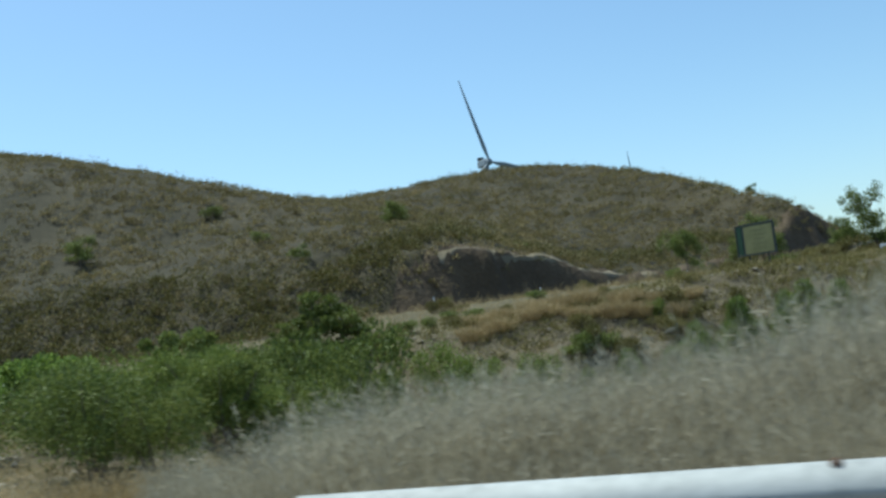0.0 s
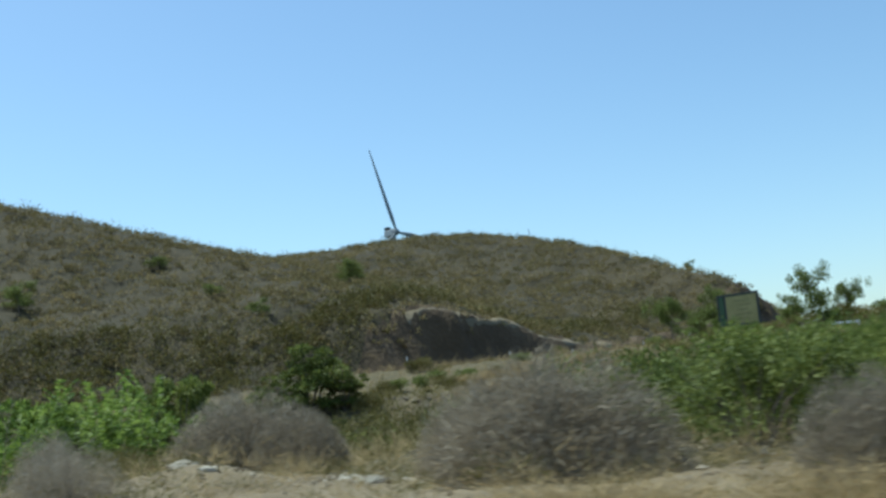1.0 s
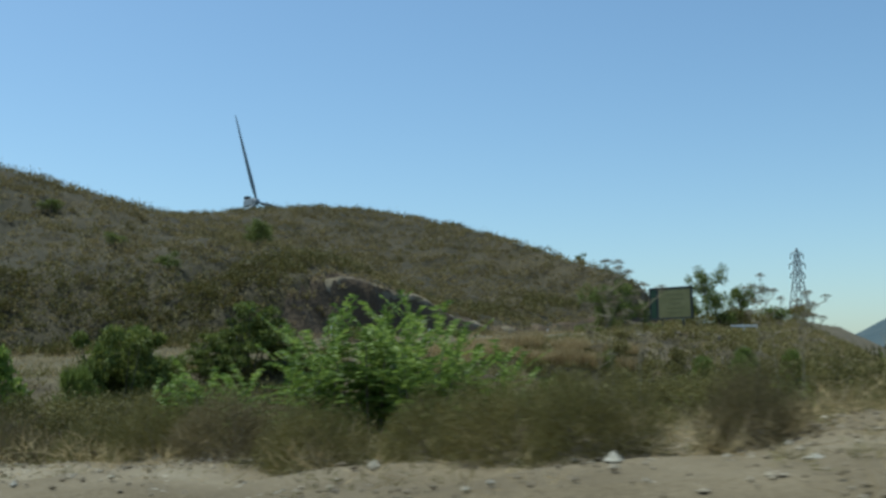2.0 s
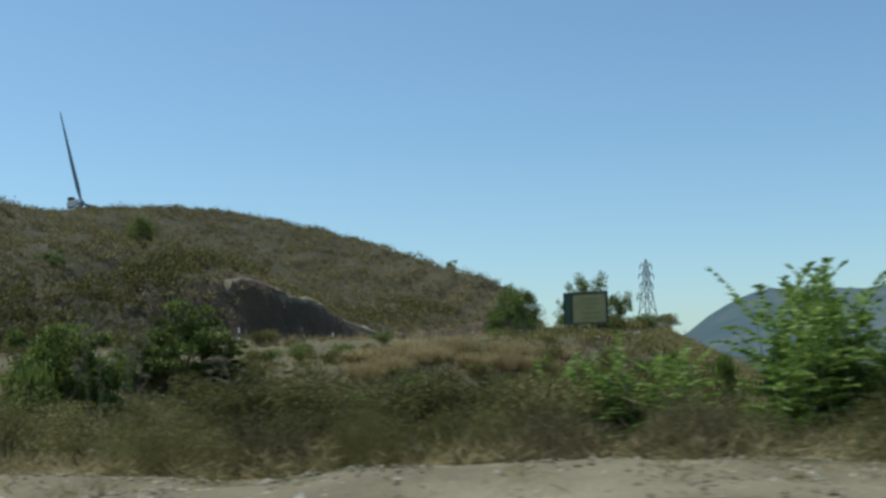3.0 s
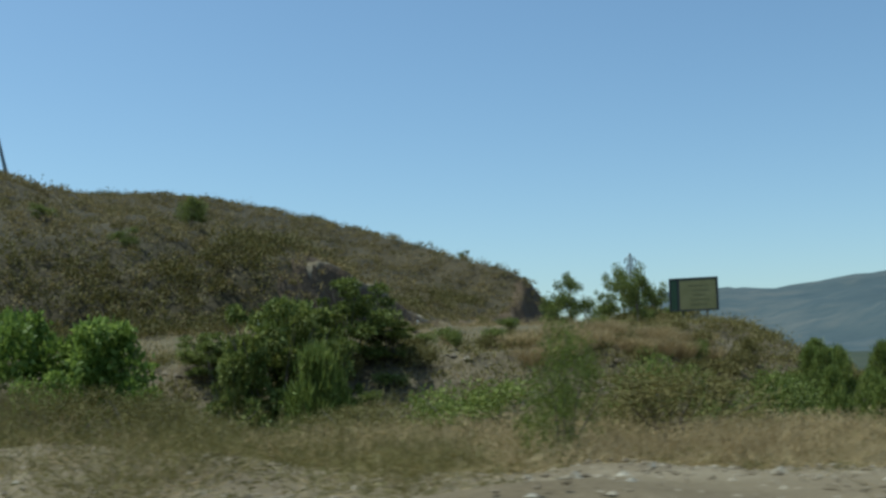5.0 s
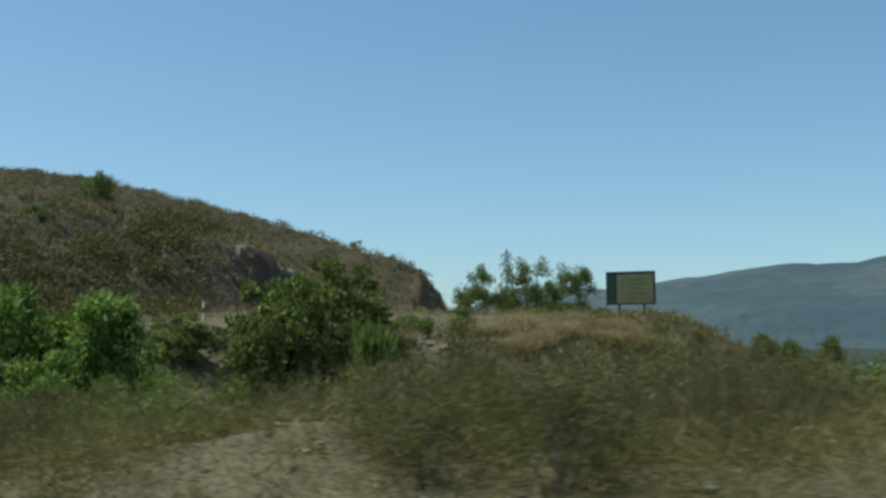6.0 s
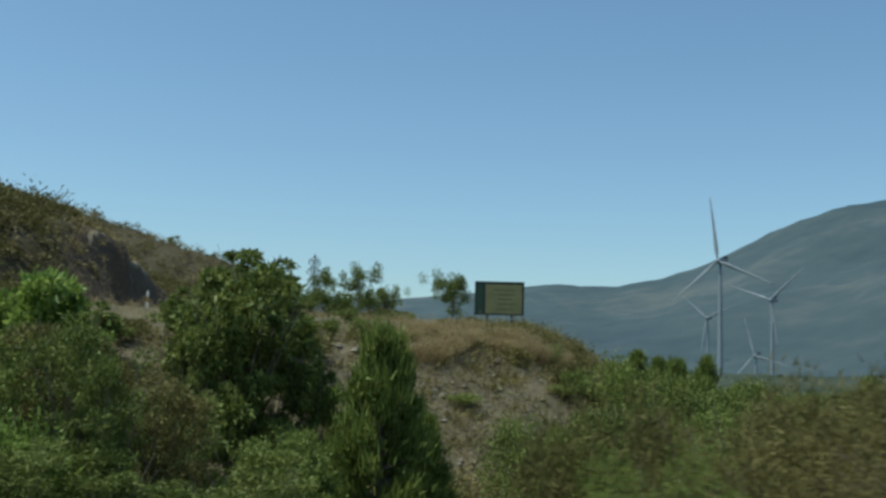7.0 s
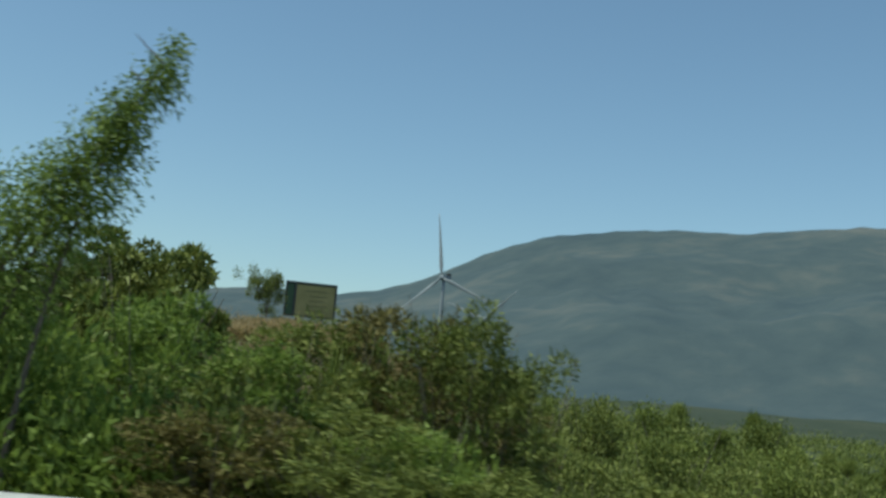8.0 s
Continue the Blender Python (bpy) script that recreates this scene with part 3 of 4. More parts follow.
def bush(name, label, category, group, seed, mat, n=1700, leaf=.085, width=.035, lobes=9, stem_mat=None, high=1.0, flat=.6, stems=10, size=(.28, .5), low=.3):
    """A shrub about one metre in radius and in height, to be scaled."""
    rng = np.random.default_rng(seed)
    t = thing(name, label, category, group)
    p, w = lumps(rng, n, 1.0, high, lobes, flat, size, low)
    v, f = leaves(rng, p, w, leaf, width, .15)
    tagged(put("foliage", v, f, mat, t), kind="stuff")
    lines = []
    for k in range(stems):
        a, r = rng.uniform(0, 6.283), rng.uniform(.25, .75)
        b = np.array([math.cos(a) * r, math.sin(a) * r, high * rng.uniform(.5, .85)])
        lines.append([((.06 * math.cos(a), .06 * math.sin(a), -.1), .016), (tuple(b * [.4, .4, .5]), .01), (tuple(b), .003)])
    v, f = tubes(lines, 4)
    tagged(put("woody_base", v, f, stem_mat or M["bark"], t), kind="stuff")
    return t


def twig_bush(name, label, category, group, seed, mat, n=11000, leaf=.14, width=.0065, high=1.0):
    """A dome of fine bare twigs."""
    rng = np.random.default_rng(seed)
    t = thing(name, label, category, group)
    d = rng.normal(size=(n, 3))
    d[:, 2] = np.abs(d[:, 2]) * .9
    d /= np.linalg.norm(d, axis=1, keepdims=True)
    r = rng.uniform(.35, 1, (n, 1)) ** .6
    bulge = 1 + .16 * np.sin(3 * np.arctan2(d[:, 1], d[:, 0]) + seed)[:, None]
    p = d * r * bulge * [1, 1, high] * .86
    v, f = leaves(rng, p, d + rng.normal(size=(n, 3)) * .8, leaf, width)
    tagged(put("twig_dome", v, f, mat, t), kind="stuff")
    lines = []
    for k in range(22):
        q = d[k] * [.75, .75, high * .75]
        lines.append([((q[0] * .05, q[1] * .05, -.08), .012), (tuple(q * [.45, .45, .55]), .007), (tuple(q), .003)])
    v, f = tubes(lines, 4)
    tagged(put("woody_base", v, f, M["bark"], t), kind="stuff")
    return t


def grass_bush(name, label, category, group, seed, mat, n=900, tall=1.0, fluff=2, seeds=(.11, .011)):
    """A clump of tall dry stems with seed heads."""
    rng = np.random.default_rng(seed)
    t = thing(name, label, category, group)
    a, r = rng.uniform(0, 6.283, n), rng.uniform(0, 1, n) ** .6 * .55
    p = np.stack([np.cos(a) * r, np.sin(a) * r, np.full(n, -.03)], -1)
    w = np.stack([np.cos(a) * r * .7, np.sin(a) * r * .7, np.full(n, 1.0)], -1) + rng.normal(size=(n, 3)) * .16
    w /= np.linalg.norm(w, axis=1, keepdims=True)
    v, f = leaves(rng, p, w, tall * .85, .012, .06)
    tagged(put("grass", v, f, mat, t), kind="stuff")
    top = p + w * tall * rng.uniform(.45, 1.0, (n, 1))
    v, f = leaves(rng, np.repeat(top, fluff, 0) - np.repeat(w, fluff, 0) * rng.uniform(0, .3 * tall, (fluff * n, 1)), np.repeat(w, fluff, 0) + rng.normal(size=(fluff * n, 3)) * .6, *seeds)
    tagged(put("seed_fluff", v, f, mat, t), kind="stuff")
    return t


def fern_plant(name, label, category, group, seed, mat, stalks=9, tall=1.0):
    """A sapling of upright shoots with long feathered leaves."""
    rng = np.random.default_rng(seed)
    t = thing(name, label, category, group)
    for k in range(stalks):
        P, W = [], []
        a = rng.uniform(0, 6.283)
        lean = rng.uniform(.05, .5)
        h = tall * rng.uniform(.55, 1)
        base = np.array([math.cos(a) * .25 * rng.uniform(0, 1), math.sin(a) * .25 * rng.uniform(0, 1), 0])
        top = base + [math.cos(a) * lean, math.sin(a) * lean, h]
        v, f = tubes([[(tuple(base - [0, 0, .1]), .012), (tuple((base + top) / 2 + [0, 0, .04]), .009), (tuple(top), .004)]], 5)
        shoot = put("shoot", v, f, M["bark"], t)
        for j in range(15):
            u = .15 + .85 * j / 14
            o = base + (top - base) * u
            b = rng.uniform(0, 6.283)
            dirn = np.array([math.cos(b), math.sin(b), .45 + .6 * (u > .9)])
            ln = rng.uniform(.28, .5)
            for g in range(18):
                c = o + dirn * ln * (g + 1) / 18 + [0, 0, -.25 * ln * ((g + 1) / 18) ** 2]
                sidew = np.cross(dirn, [0, 0, 1])
                for sg in (-1, 1):
                    P.append(c)
                    W.append(sidew * sg + dirn * .4 + [0, 0, -.15])
        v, f = leaves(rng, np.array(P), np.array(W), .085, .027, .15)
        tagged(put("fronds", v, f, mat, shoot), kind="stuff")
    return t


def tree(name, label, category, group, seed, mat, n=3200, leaf=.1, width=.045, spread=.9, trunk=.07, low=.25, limbs=9, gap=.5):
    """A tree one metre high, to be scaled: trunk, limbs and a crown of leaf sprays at the limbs' ends."""
    rng = np.random.default_rng(seed)
    t = thing(name, label, category, group)
    lines = [[((0, 0, -.05), trunk * .55), ((.01, .01, low), trunk * .42), ((.03, -.02, .6), trunk * .25), ((.02, .02, .86), trunk * .1)]]
    tips = []
    for k in range(limbs):
        a, u = 6.283 * k / limbs + rng.uniform(-.4, .4), rng.uniform(low * .7, .75)
        r = spread * .5 * rng.uniform(.5, 1) * (1.15 - u * .6)
        e = np.array([math.cos(a) * r, math.sin(a) * r, min(.95, u + rng.uniform(.1, .35))])
        lines.append([((.02, 0, u * .8), trunk * .22), (tuple(e * [.5, .5, 1] * [1, 1, .9]), trunk * .14), (tuple(e), trunk * .05)])
        tips += [e, e * [.6, .6, 1] + rng.normal(size=3) * .05]
        for j in range(3):
            b = e + rng.normal(size=3) * [.13, .13, .09] * spread
            lines.append([(tuple(e * .8), trunk * .08), (tuple(b), trunk * .03)])
            tips.append(b)
    tips.append(np.array([.02, .02, .9]))
    v, f = tubes(lines, 6)
    put("trunk", v, f, M["bark"], t)
    P, W = [], []
    per = int(n / len(tips))
    for c in tips:
        s = rng.uniform(.09, .17) * np.array([spread, spread, .8]) * (1.3 - gap * .5)
        d = rng.normal(size=(per, 3))
        d /= np.linalg.norm(d, axis=1, keepdims=True)
        P.append(c + d * s * rng.uniform(.3, 1.1, (per, 1)))
        W.append(d + rng.normal(size=(per, 3)) * .5)
    v, f = leaves(rng, np.concatenate(P), np.concatenate(W), leaf * .6, width * .6, .2)
    tagged(put("crown", v, f, mat, t), kind="stuff")
    return t


def conifer(name, label, category, group, seed, mat, n=6000):
    """A young pine one metre high and in radius, to be scaled: a trunk and whorls of upswept, ragged boughs."""
    rng = np.random.default_rng(seed)
    t = thing(name, label, category, group)
    v, f = tubes([[((0, 0, -.06), .05), ((.01, 0, .4), .035), ((0, .01, .97), .008)]], 6)
    put("trunk", v, f, M["bark"], t)
    P, W, boughs = [], [], []
    whorls = 13
    per = int(n / (whorls * 9))
    for k in range(whorls):
        u = .04 + .92 * k / (whorls - 1)
        for j in range(9):
            a = rng.uniform(0, 6.283)
            r = (1 - u) ** .9 * rng.uniform(.55, 1.1) + .05
            root, tip = np.array([0, 0, u]), np.array([math.cos(a) * r, math.sin(a) * r, min(1.04, u + .09 + .1 * rng.uniform(0, 1))])
            boughs.append([(tuple(root), .012), (tuple(tip), .003)])
            q = rng.uniform(.25, 1.05, (per, 1)) ** .7
            spray = rng.normal(size=(per, 3)) * [.075, .075, .03]
            P.append(root + (tip - root) * q + spray)
            W.append((tip - root) * .7 + rng.normal(size=(per, 3)) * .35 + [0, 0, .35])
    v, f = tubes(boughs, 3)
    tagged(put("boughs", v, f, M["bark"], t), kind="stuff")
    v, f = leaves(rng, np.concatenate(P), np.concatenate(W), .1, .03)
    tagged(put("crown", v, f, mat, t), kind="stuff")
    return t


def fennel(seed):
    rng = np.random.default_rng(seed)
    t = thing("giant_fennel", "dry giant fennel stalk with umbrella seed heads", "fennel", "fennel stalks")
    lean = rng.uniform(-.12, .12, 2)
    st = [((lean[0] * k * k, lean[1] * k * k, k - .03), .011 * (1 - .6 * k)) for k in np.linspace(0, .93, 8)]
    heads = [(np.array([lean[0], lean[1], 1.0]), st[-1][0])]
    for k in range(7):
        u = rng.uniform(.55, .9)
        a = rng.uniform(0, 6.283)
        o = (lean[0] * u * u, lean[1] * u * u, u)
        r = rng.uniform(.06, .17)
        heads.append((np.array([o[0] + math.cos(a) * r, o[1] + math.sin(a) * r, u + rng.uniform(.06, .14)]), o))
    v, f = tubes([[(p, r * .4) for p, r in st]], 6)
    put("stalk", v, f, M["stalk"], t)
    for h, o in heads:
        n = 26
        a, r = rng.uniform(0, 6.283, n), np.sqrt(rng.uniform(0, 1, n)) * .034
        tip = h + np.stack([np.cos(a) * r, np.sin(a) * r, .02 - r * r * 14], -1)
        root = np.repeat((h - [0, 0, .03])[None], n, 0)
        v1, f1 = leaves(rng, root, tip - root, .05, .0022)
        v2, f2 = leaves(rng, np.repeat(tip, 3, 0), rng.normal(size=(3 * n, 3)) + [0, 0, .3], .014, .008)
        v3, f3 = tubes([[(tuple(o), .004), (tuple(h - [0, 0, .03]), .0025)]], 4)
        put("umbel", v1.tolist() + v2.tolist() + v3, f1.tolist() + (f2 + len(v1)).tolist() + [tuple(i + len(v1) + len(v2) for i in q) for q in f3], M["stalk"], t)
    return t


def plant(protos, spots, high=1.0):
    """Copies of prototypes at (x, y, radius, height), turned by chance; the prototypes take the first spots."""
    rng = random.Random(len(spots) * 7 + len(protos))
    todo = []
    for k, (x, y, r, h) in enumerate(spots):
        m = pose(x, y, height(x, y) - .03, rng.uniform(-4, 4), rng.uniform(-4, 4), rng.uniform(0, 360)) @ Matrix.Diagonal((r, r, h / high, 1))
        if k < len(protos):
            todo.append((protos[k], m))
        else:
            copy_thing(protos[k % len(protos)], m)
    for ob, m in todo:
        ob.matrix_basis = m

def reaching(spots):
    """Spots given by the height of the plant's top above datum, turned into plant heights."""
    return [(x, y, r, max(.5, 1.07 * (top - height(x, y)))) for x, y, r, top in spots]


# ---- plants: the verge, as the road passes it ----
plant([grass_bush("feathery_grass", "feathery grey-tan dry grass behind the guard rail", "grass", "feathery grasses", s, M["fluff"], n=1300, fluff=4, seeds=(.085, .0065)) for s in (8, 9)],
      reaching([(-2.56, 4.55, .4, .9), (-2.33, 4.76, .85, 1.02), (-2.07, 4.99, .9, 1.04), (-1.73, 5.11, .9, 1.05), (-1.37, 5.33, .95, 1.06), (-.98, 5.51, .95, 1.06), (-.58, 5.57, 1.0, 1.1),
                (-.19, 5.7, 1.0, 1.22), (.15, 5.8, 1.0, 1.3), (.45, 5.9, 1.0, 1.34), (-2.1, 4.45, .7, .7), (-1.65, 4.5, .7, .72), (-1.2, 4.65, .7, .74), (-.75, 4.8, .7, .78), (-.3, 4.9, .7, .84), (.2, 5.0, .8, .92), (.8, 5.4, 1.0, 1.2),
                (-2.5, 5.2, .4, .75), (-3.2, 4.7, .3, .42), (-3.6, 5.1, .3, .36), (-1.5, 6.2, 1.0, .85), (-.4, 6.5, 1.0, .95)]))
plant([twig_bush("thorn_bush", "bare grey thorn bush on the gravel verge", "bush", "grey thorn bushes", s, M["twig"], n=24000, leaf=.11, width=.0095) for s in (1, 2, 3)],
      reaching([(-7.63, 6.4, .76, 1.28), (-10.5, 8.55, .72, 1.27), (-6.09, 5.31, .38, 1.06), (-9.85, 8.3, .45, 1.1), (-8.1, 6.8, .5, 1.15), (-1.4, 6.4, .8, .8), (-.2, 6.2, .8, 1.0), (.6, 6.6, .9, 1.15)]))
plant([twig_bush("dry_tuft", "soft rounded tan tuft of dry weeds on the verge", "weed", "dry tufts", 15, M["twig"], n=12000, leaf=.1, width=.009)],
      reaching([(-10.28, 5.86, .4, .8), (-11.2, 7.0, .28, .72)]))
plant([twig_bush("weed_tuft", "soft rounded brown-olive tuft of weeds on the verge", "weed", "brown-olive tufts", s, m, n=13000, leaf=.1, width=.0075) for s, m in ((16, M["olive"]), (17, M["weed"]), (14, M["olive"]))],
      reaching([(-13.81, 7.88, .5, .86), (-12.27, 7.01, .3, .74), (-13.0, 7.1, .4, .7), (-19.56, 10.4, .3, .38), (-15.3, 8.9, .6, .66), (-16.4, 9.6, .65, .56), (-14.6, 8.2, .45, .6), (-17.6, 10.1, .6, .46), (-13.4, 7.5, .45, .72), (-15.9, 9.1, .5, .5), (-18.4, 10.6, .55, .4), (-35.07, 17.25, .28, .05),
                (-20.9, 11.3, .6, .5), (-20.2, 11.5, .6, .55), (-19.5, 11.6, .6, .52), (-18.8, 11.5, .6, .5)]))
plant([grass_bush("tall_weed", "upright thin brown-olive weeds by the road", "weed", "tall roadside weeds", s, M["weed"], n=260, fluff=5, seeds=(.06, .008)) for s in (25, 26)],
      reaching([(-23.35, 11.6, .5, .78), (-33.87, 16.85, .6, .46), (-23.0, 12.0, .5, .72), (-22.7, 12.4, .5, .7), (-33.5, 17.2, .6, .4), (-34.2, 17.5, .6, .38), (-37.58, 17.76, .45, .06), (-37.2, 18.2, .45, .0), (-38.5, 18.7, .35, -.15), (-34.7, 16.5, .5, .22), (-35.3, 17.9, .6, .3), (-36.0, 18.9, .6, .2), (-35.0, 18.8, .6, .3)]))
plant([grass_bush("dry_grass_clump", "tall straw-coloured dry grass clump on the verge", "grass", "dry grass clumps", s, M["straw"]) for s in (5, 6, 7)],
      [(-3.9, 5.6, .5, .3), (-4.5, 5.5, .6, .3), (-5.2, 5.0, .6, .25), (-3.4, 5.9, .6, .35), (-6.2, 4.7, .7, .22), (-7.2, 4.9, .7, .22), (-28.4, 17.2, 1.0, .45), (-29.2, 17.9, 1.1, .45), (-30.2, 18.3, 1.1, .4), (-27.3, 17.4, 1.0, .45), (-31.0, 19.0, 1.1, .4), (-28.9, 19.3, 1.1, .5), (-26.9, 18.6, 1.0, .5),
       (-20.9, 17.2, .8, .35), (-33.1, 18.2, .9, .3), (-27.8, 20.5, 1.2, .45), (-29.6, 21.4, 1.2, .45), (-26.0, 19.6, 1.1, .45)])
plant([bush("green_shrub", "leafy green shrub growing on the verge", "shrub", "green shrubs", s, m, n=6000, leaf=.05, width=.024, lobes=20, size=(.16, .36)) for s, m in ((11, M["green"]), (12, M["pine"]), (13, M["green"]))],
      [(-6.56, 7.7, .85, .8), (-6.36, 8.5, .95, .92), (-6.0, 9.3, .9, 1.05), (-5.2, 6.35, .62, .85), (-5.6, 6.9, .6, .9), (-4.8, 6.6, .55, .8), (-6.48, 9.9, .85, 1.05), (-5.72, 8.9, .7, 1.1), (-5.4, 9.5, .75, 1.05), (-4.9, 9.2, .6, .75), (-5.44, 12.32, 1.2, 1.0),
        (-7.2, 10.6, 1.0, .7), (-8.1, 11.4, 1.0, .65), (-8.2, 16.9, 1.3, 1.2), (-10.4, 15.2, 1.2, .9), (-11.3, 13.6, 1.1, .8)])
plant([bush("gully_shrub", "leafy green shrub rising out of the gully", "shrub", "shrubs at the gully's edge", s, M["green"], n=7500, leaf=.05, width=.026, lobes=26, high=1.6, flat=.4, size=(.16, .34), low=.1) for s in (18, 19)],
      reaching([(-8.0, 13.8, 1.2, 1.75), (-7.2, 14.7, 1.3, 1.9), (-8.7, 14.8, 1.1, 1.4), (-6.8, 13.4, 1.0, 1.65)]), 1.6)
plant([bush("verge_shrub", "bright olive-green low shrub beside the stone heap", "shrub", "low green shrubs", s, M["pine"], n=5200, leaf=.05, width=.018, lobes=20, size=(.16, .36), low=.05) for s in (27, 28)],
      reaching([(-36.54, 18.2, .5, .2), (-29.2, 17.2, .5, .9), (-36.9, 18.8, .35, .0), (-38.9, 19.6, .4, -.2)]))
plant([fern_plant("ailanthus_sapling", "bright green feathery-leaved sapling thicket", "sapling", "feathery saplings", s, M["lush"]) for s in (21, 22, 23)],
      reaching([(-15.32, 13.78, 1.0, 1.35), (-14.7, 13.5, .95, 1.2), (-15.9, 13.5, .9, 1.2), (-15.1, 14.5, 1.0, 1.4), (-14.2, 14.1, .9, 1.0), (-17.1, 13.9, .85, .82), (-17.6, 14.3, .8, .72)]))
plant([bush("brown_shrub", "dusty olive-brown shrub with thin stems", "shrub", "olive-brown shrubs", s, M["olive"], n=5200, leaf=.065, width=.016, lobes=18, flat=.6, stems=14, size=(.2, .42), low=.08) for s in (31, 32, 33)],
      reaching([(-11.6, 13.5, .9, 1.1), (-10.6, 13.2, .9, 1.05), (-10.0, 14.5, 1.1, 1.15), (-9.2, 13.4, .9, 1.0), (-12.6, 14.6, 1.0, .9), (-18.4, 14.4, 1.0, .8), (-16.3, 15.2, 1.1, .9), (-18.4, 13.0, 1.0, .75), (-17.6, 14.6, 1.1, .9), (-12.6, 9.9, .5, .8), (-12.0, 10.8, .6, .7), 
                (-35.16, 15.88, .45, .2), (-35.6, 16.2, .4, .12), (-37.22, 20.2, .6, .06), (-37.6, 19.4, .5, .04), (-38.0, 20.2, .5, -.05), (-37.0, 19.0, .4, .08),  (-34.5, 19.9, .9, .28), (-35.4, 20.6, .9, .22), (-33.4, 19.0, .8, .35), (-32.6, 18.2, .8, .3), (-31.4, 26.5, 1.3, .0), (-36.4, 21.2, .6, .0),
                (-34.9, 18.6, .6, .4), (-32.2, 17.3, .5, .3), (-38.1, 21.0, .6, -.1), (-27.6, 19.4, 1.2, .5), (-29.4, 24.6, 1.2, .3)]))
plant([bush("olive_shrub", "bushy brown-olive shrub at the edge of the gravel", "shrub", "brown-olive shrubs", s, m, n=9000, leaf=.05, width=.014, lobes=22, high=1.3, flat=.5, stems=12, size=(.18, .38), low=.04) for s, m in ((35, M["olive"]), (36, M["olive"]), (37, M["olive"]))],
      reaching([(-25.2, 15.91, .85, .82), (-24.15, 15.5, 1.0, .88), (-21.2, 12.6, .7, .74), (-22.98, 12.28, .55, .74), (-23.2, 14.9, .9, .76), (-22.1, 14.6, .9, .66), (-21.2, 14.0, .9, .7), (-25.9, 16.9, .7, .5), (-24.7, 15.0, .6, .5),
                (-20.38, 17.66, 1.2, .6), (-19.18, 16.68, 1.3, .7), (-17.69, 16.49, 1.3, .75), (-24.0, 18.8, 1.2, .35), (-22.4, 18.6, 1.1, .4), (-27.6, 21.2, 1.2, .2), (-29.2, 22.6, 1.2, .1), (-33.67, 22.16, 1.1, .2), (-32.32, 21.03, 1.1, .15), (-30.6, 21.2, 1.1, .1)]), 1.3)
plant([bush("bronze_shrub", "dense dark bronze-olive shrub at the edge of the gravel", "shrub", "bronze-olive shrubs", s, M["bronze"], n=14000, leaf=.05, width=.016, lobes=28, high=1.3, flat=.5, stems=14, size=(.18, .36), low=.03) for s in (38, 39)],
      reaching([(-20.42, 12.2, .8, .88), (-19.75, 12.3, .85, .9), (-19.1, 12.7, .85, .86), (-18.3, 13.3, .9, .76), (-20.1, 11.7, .5, .6), (-19.3, 11.8, .55, .58)]), 1.3)
plant([fennel(s) for s in (41, 42, 43, 44)],
      reaching([(-22.93, 11.67, 1.05, 1.42), (-22.8, 11.8, 1.05, 1.3), (-23.05, 11.8, 1.05, 1.22), (-22.7, 11.6, 1.05, 1.15), (-21.53, 12.07, 1.05, 1.38), (-21.4, 12.2, 1.05, 1.25), (-21.65, 12.25, 1.05, 1.3), (-21.3, 12.1, 1.05, 1.12), (-20.6, 12.3, 1.05, .95),
                (-12.83, 8.41, 1.05, 1.5), (-12.7, 8.5, 1.05, 1.38), (-12.95, 8.6, 1.05, 1.25), (-11.44, 10.91, 1.05, 1.6), (-11.3, 10.8, 1.05, 1.45), (-11.6, 11.0, 1.05, 1.5), (-11.2, 11.1, 1.05, 1.35)]))

# ---- plants: gully, bank and the end of the way ----
mix_green = [bush("green_bush", "rounded green bush on the falling ground", "bush", "bushes on the slope", s, m, n=3200, leaf=.068, width=.036, lobes=16, size=(.2, .4)) for s, m in ((51, M["green"]), (52, M["pine"]), (53, M["green"]), (54, M["pine"]))]
pick = random.Random(5)


far_spots = reaching([(-6.7, 58.8, 1.7, 1.7), (-7.4, 52.7, 1.7, .3), (-7.2, 49.8, 1.5, .1), (-6.3, 60.5, 1.6, 1.8), (-6.6, 55.2, 1.6, .5), (-8.1, 51.0, 1.5, 0), (-8.3, 55.0, 1.5, .8), (-10.4, 49.7, 1.5, -.3), (-7.9, 46.4, 1.5, -.1),
                      (-1.5, 63.0, 1.9, 2.1), (-4.1, 62.2, 1.8, 1.8), (-3.4, 66.4, 1.7, 2.3), (-11.5, 54.0, 1.4, -.2), (-12.4, 50.0, 1.4, -.8), (-9.5, 47.0, 1.4, -.9), (4.0, 57.0, 2.0, 1.2), (7.0, 54.0, 2.0, 1.0), (-3.0, 46.0, 1.8, -.4), (2.0, 50.0, 2.0, .4),
                      (-14.0, 46.0, 1.4, -1.3), (-16.5, 42.0, 1.5, -1.5), (-18.5, 45.5, 1.4, -1.4), (-12.0, 42.0, 1.5, -1.2), (-20.5, 40.0, 1.4, -1.5), (-23.0, 43.5, 1.3, -1.4), (-21.0, 47.5, 1.2, -1.2), (-25.5, 40.5, 1.3, -1.2), (-27.5, 45.0, 1.2, -1.0)])
near_spots = []
while len(near_spots) < 26:
    x, y = pick.uniform(-42, -29.0), pick.uniform(21.5, 38)
    if abs(along(ROUTE, np.array([x]), np.array([y]))[0][0]) > 8.5 and all(math.hypot(x - a, y - b) > 1.0 for a, b, _, _ in near_spots):
        near_spots.append((x, y, pick.uniform(.7, 1.1), pick.uniform(.5, .9)))
plant(mix_green, near_spots)
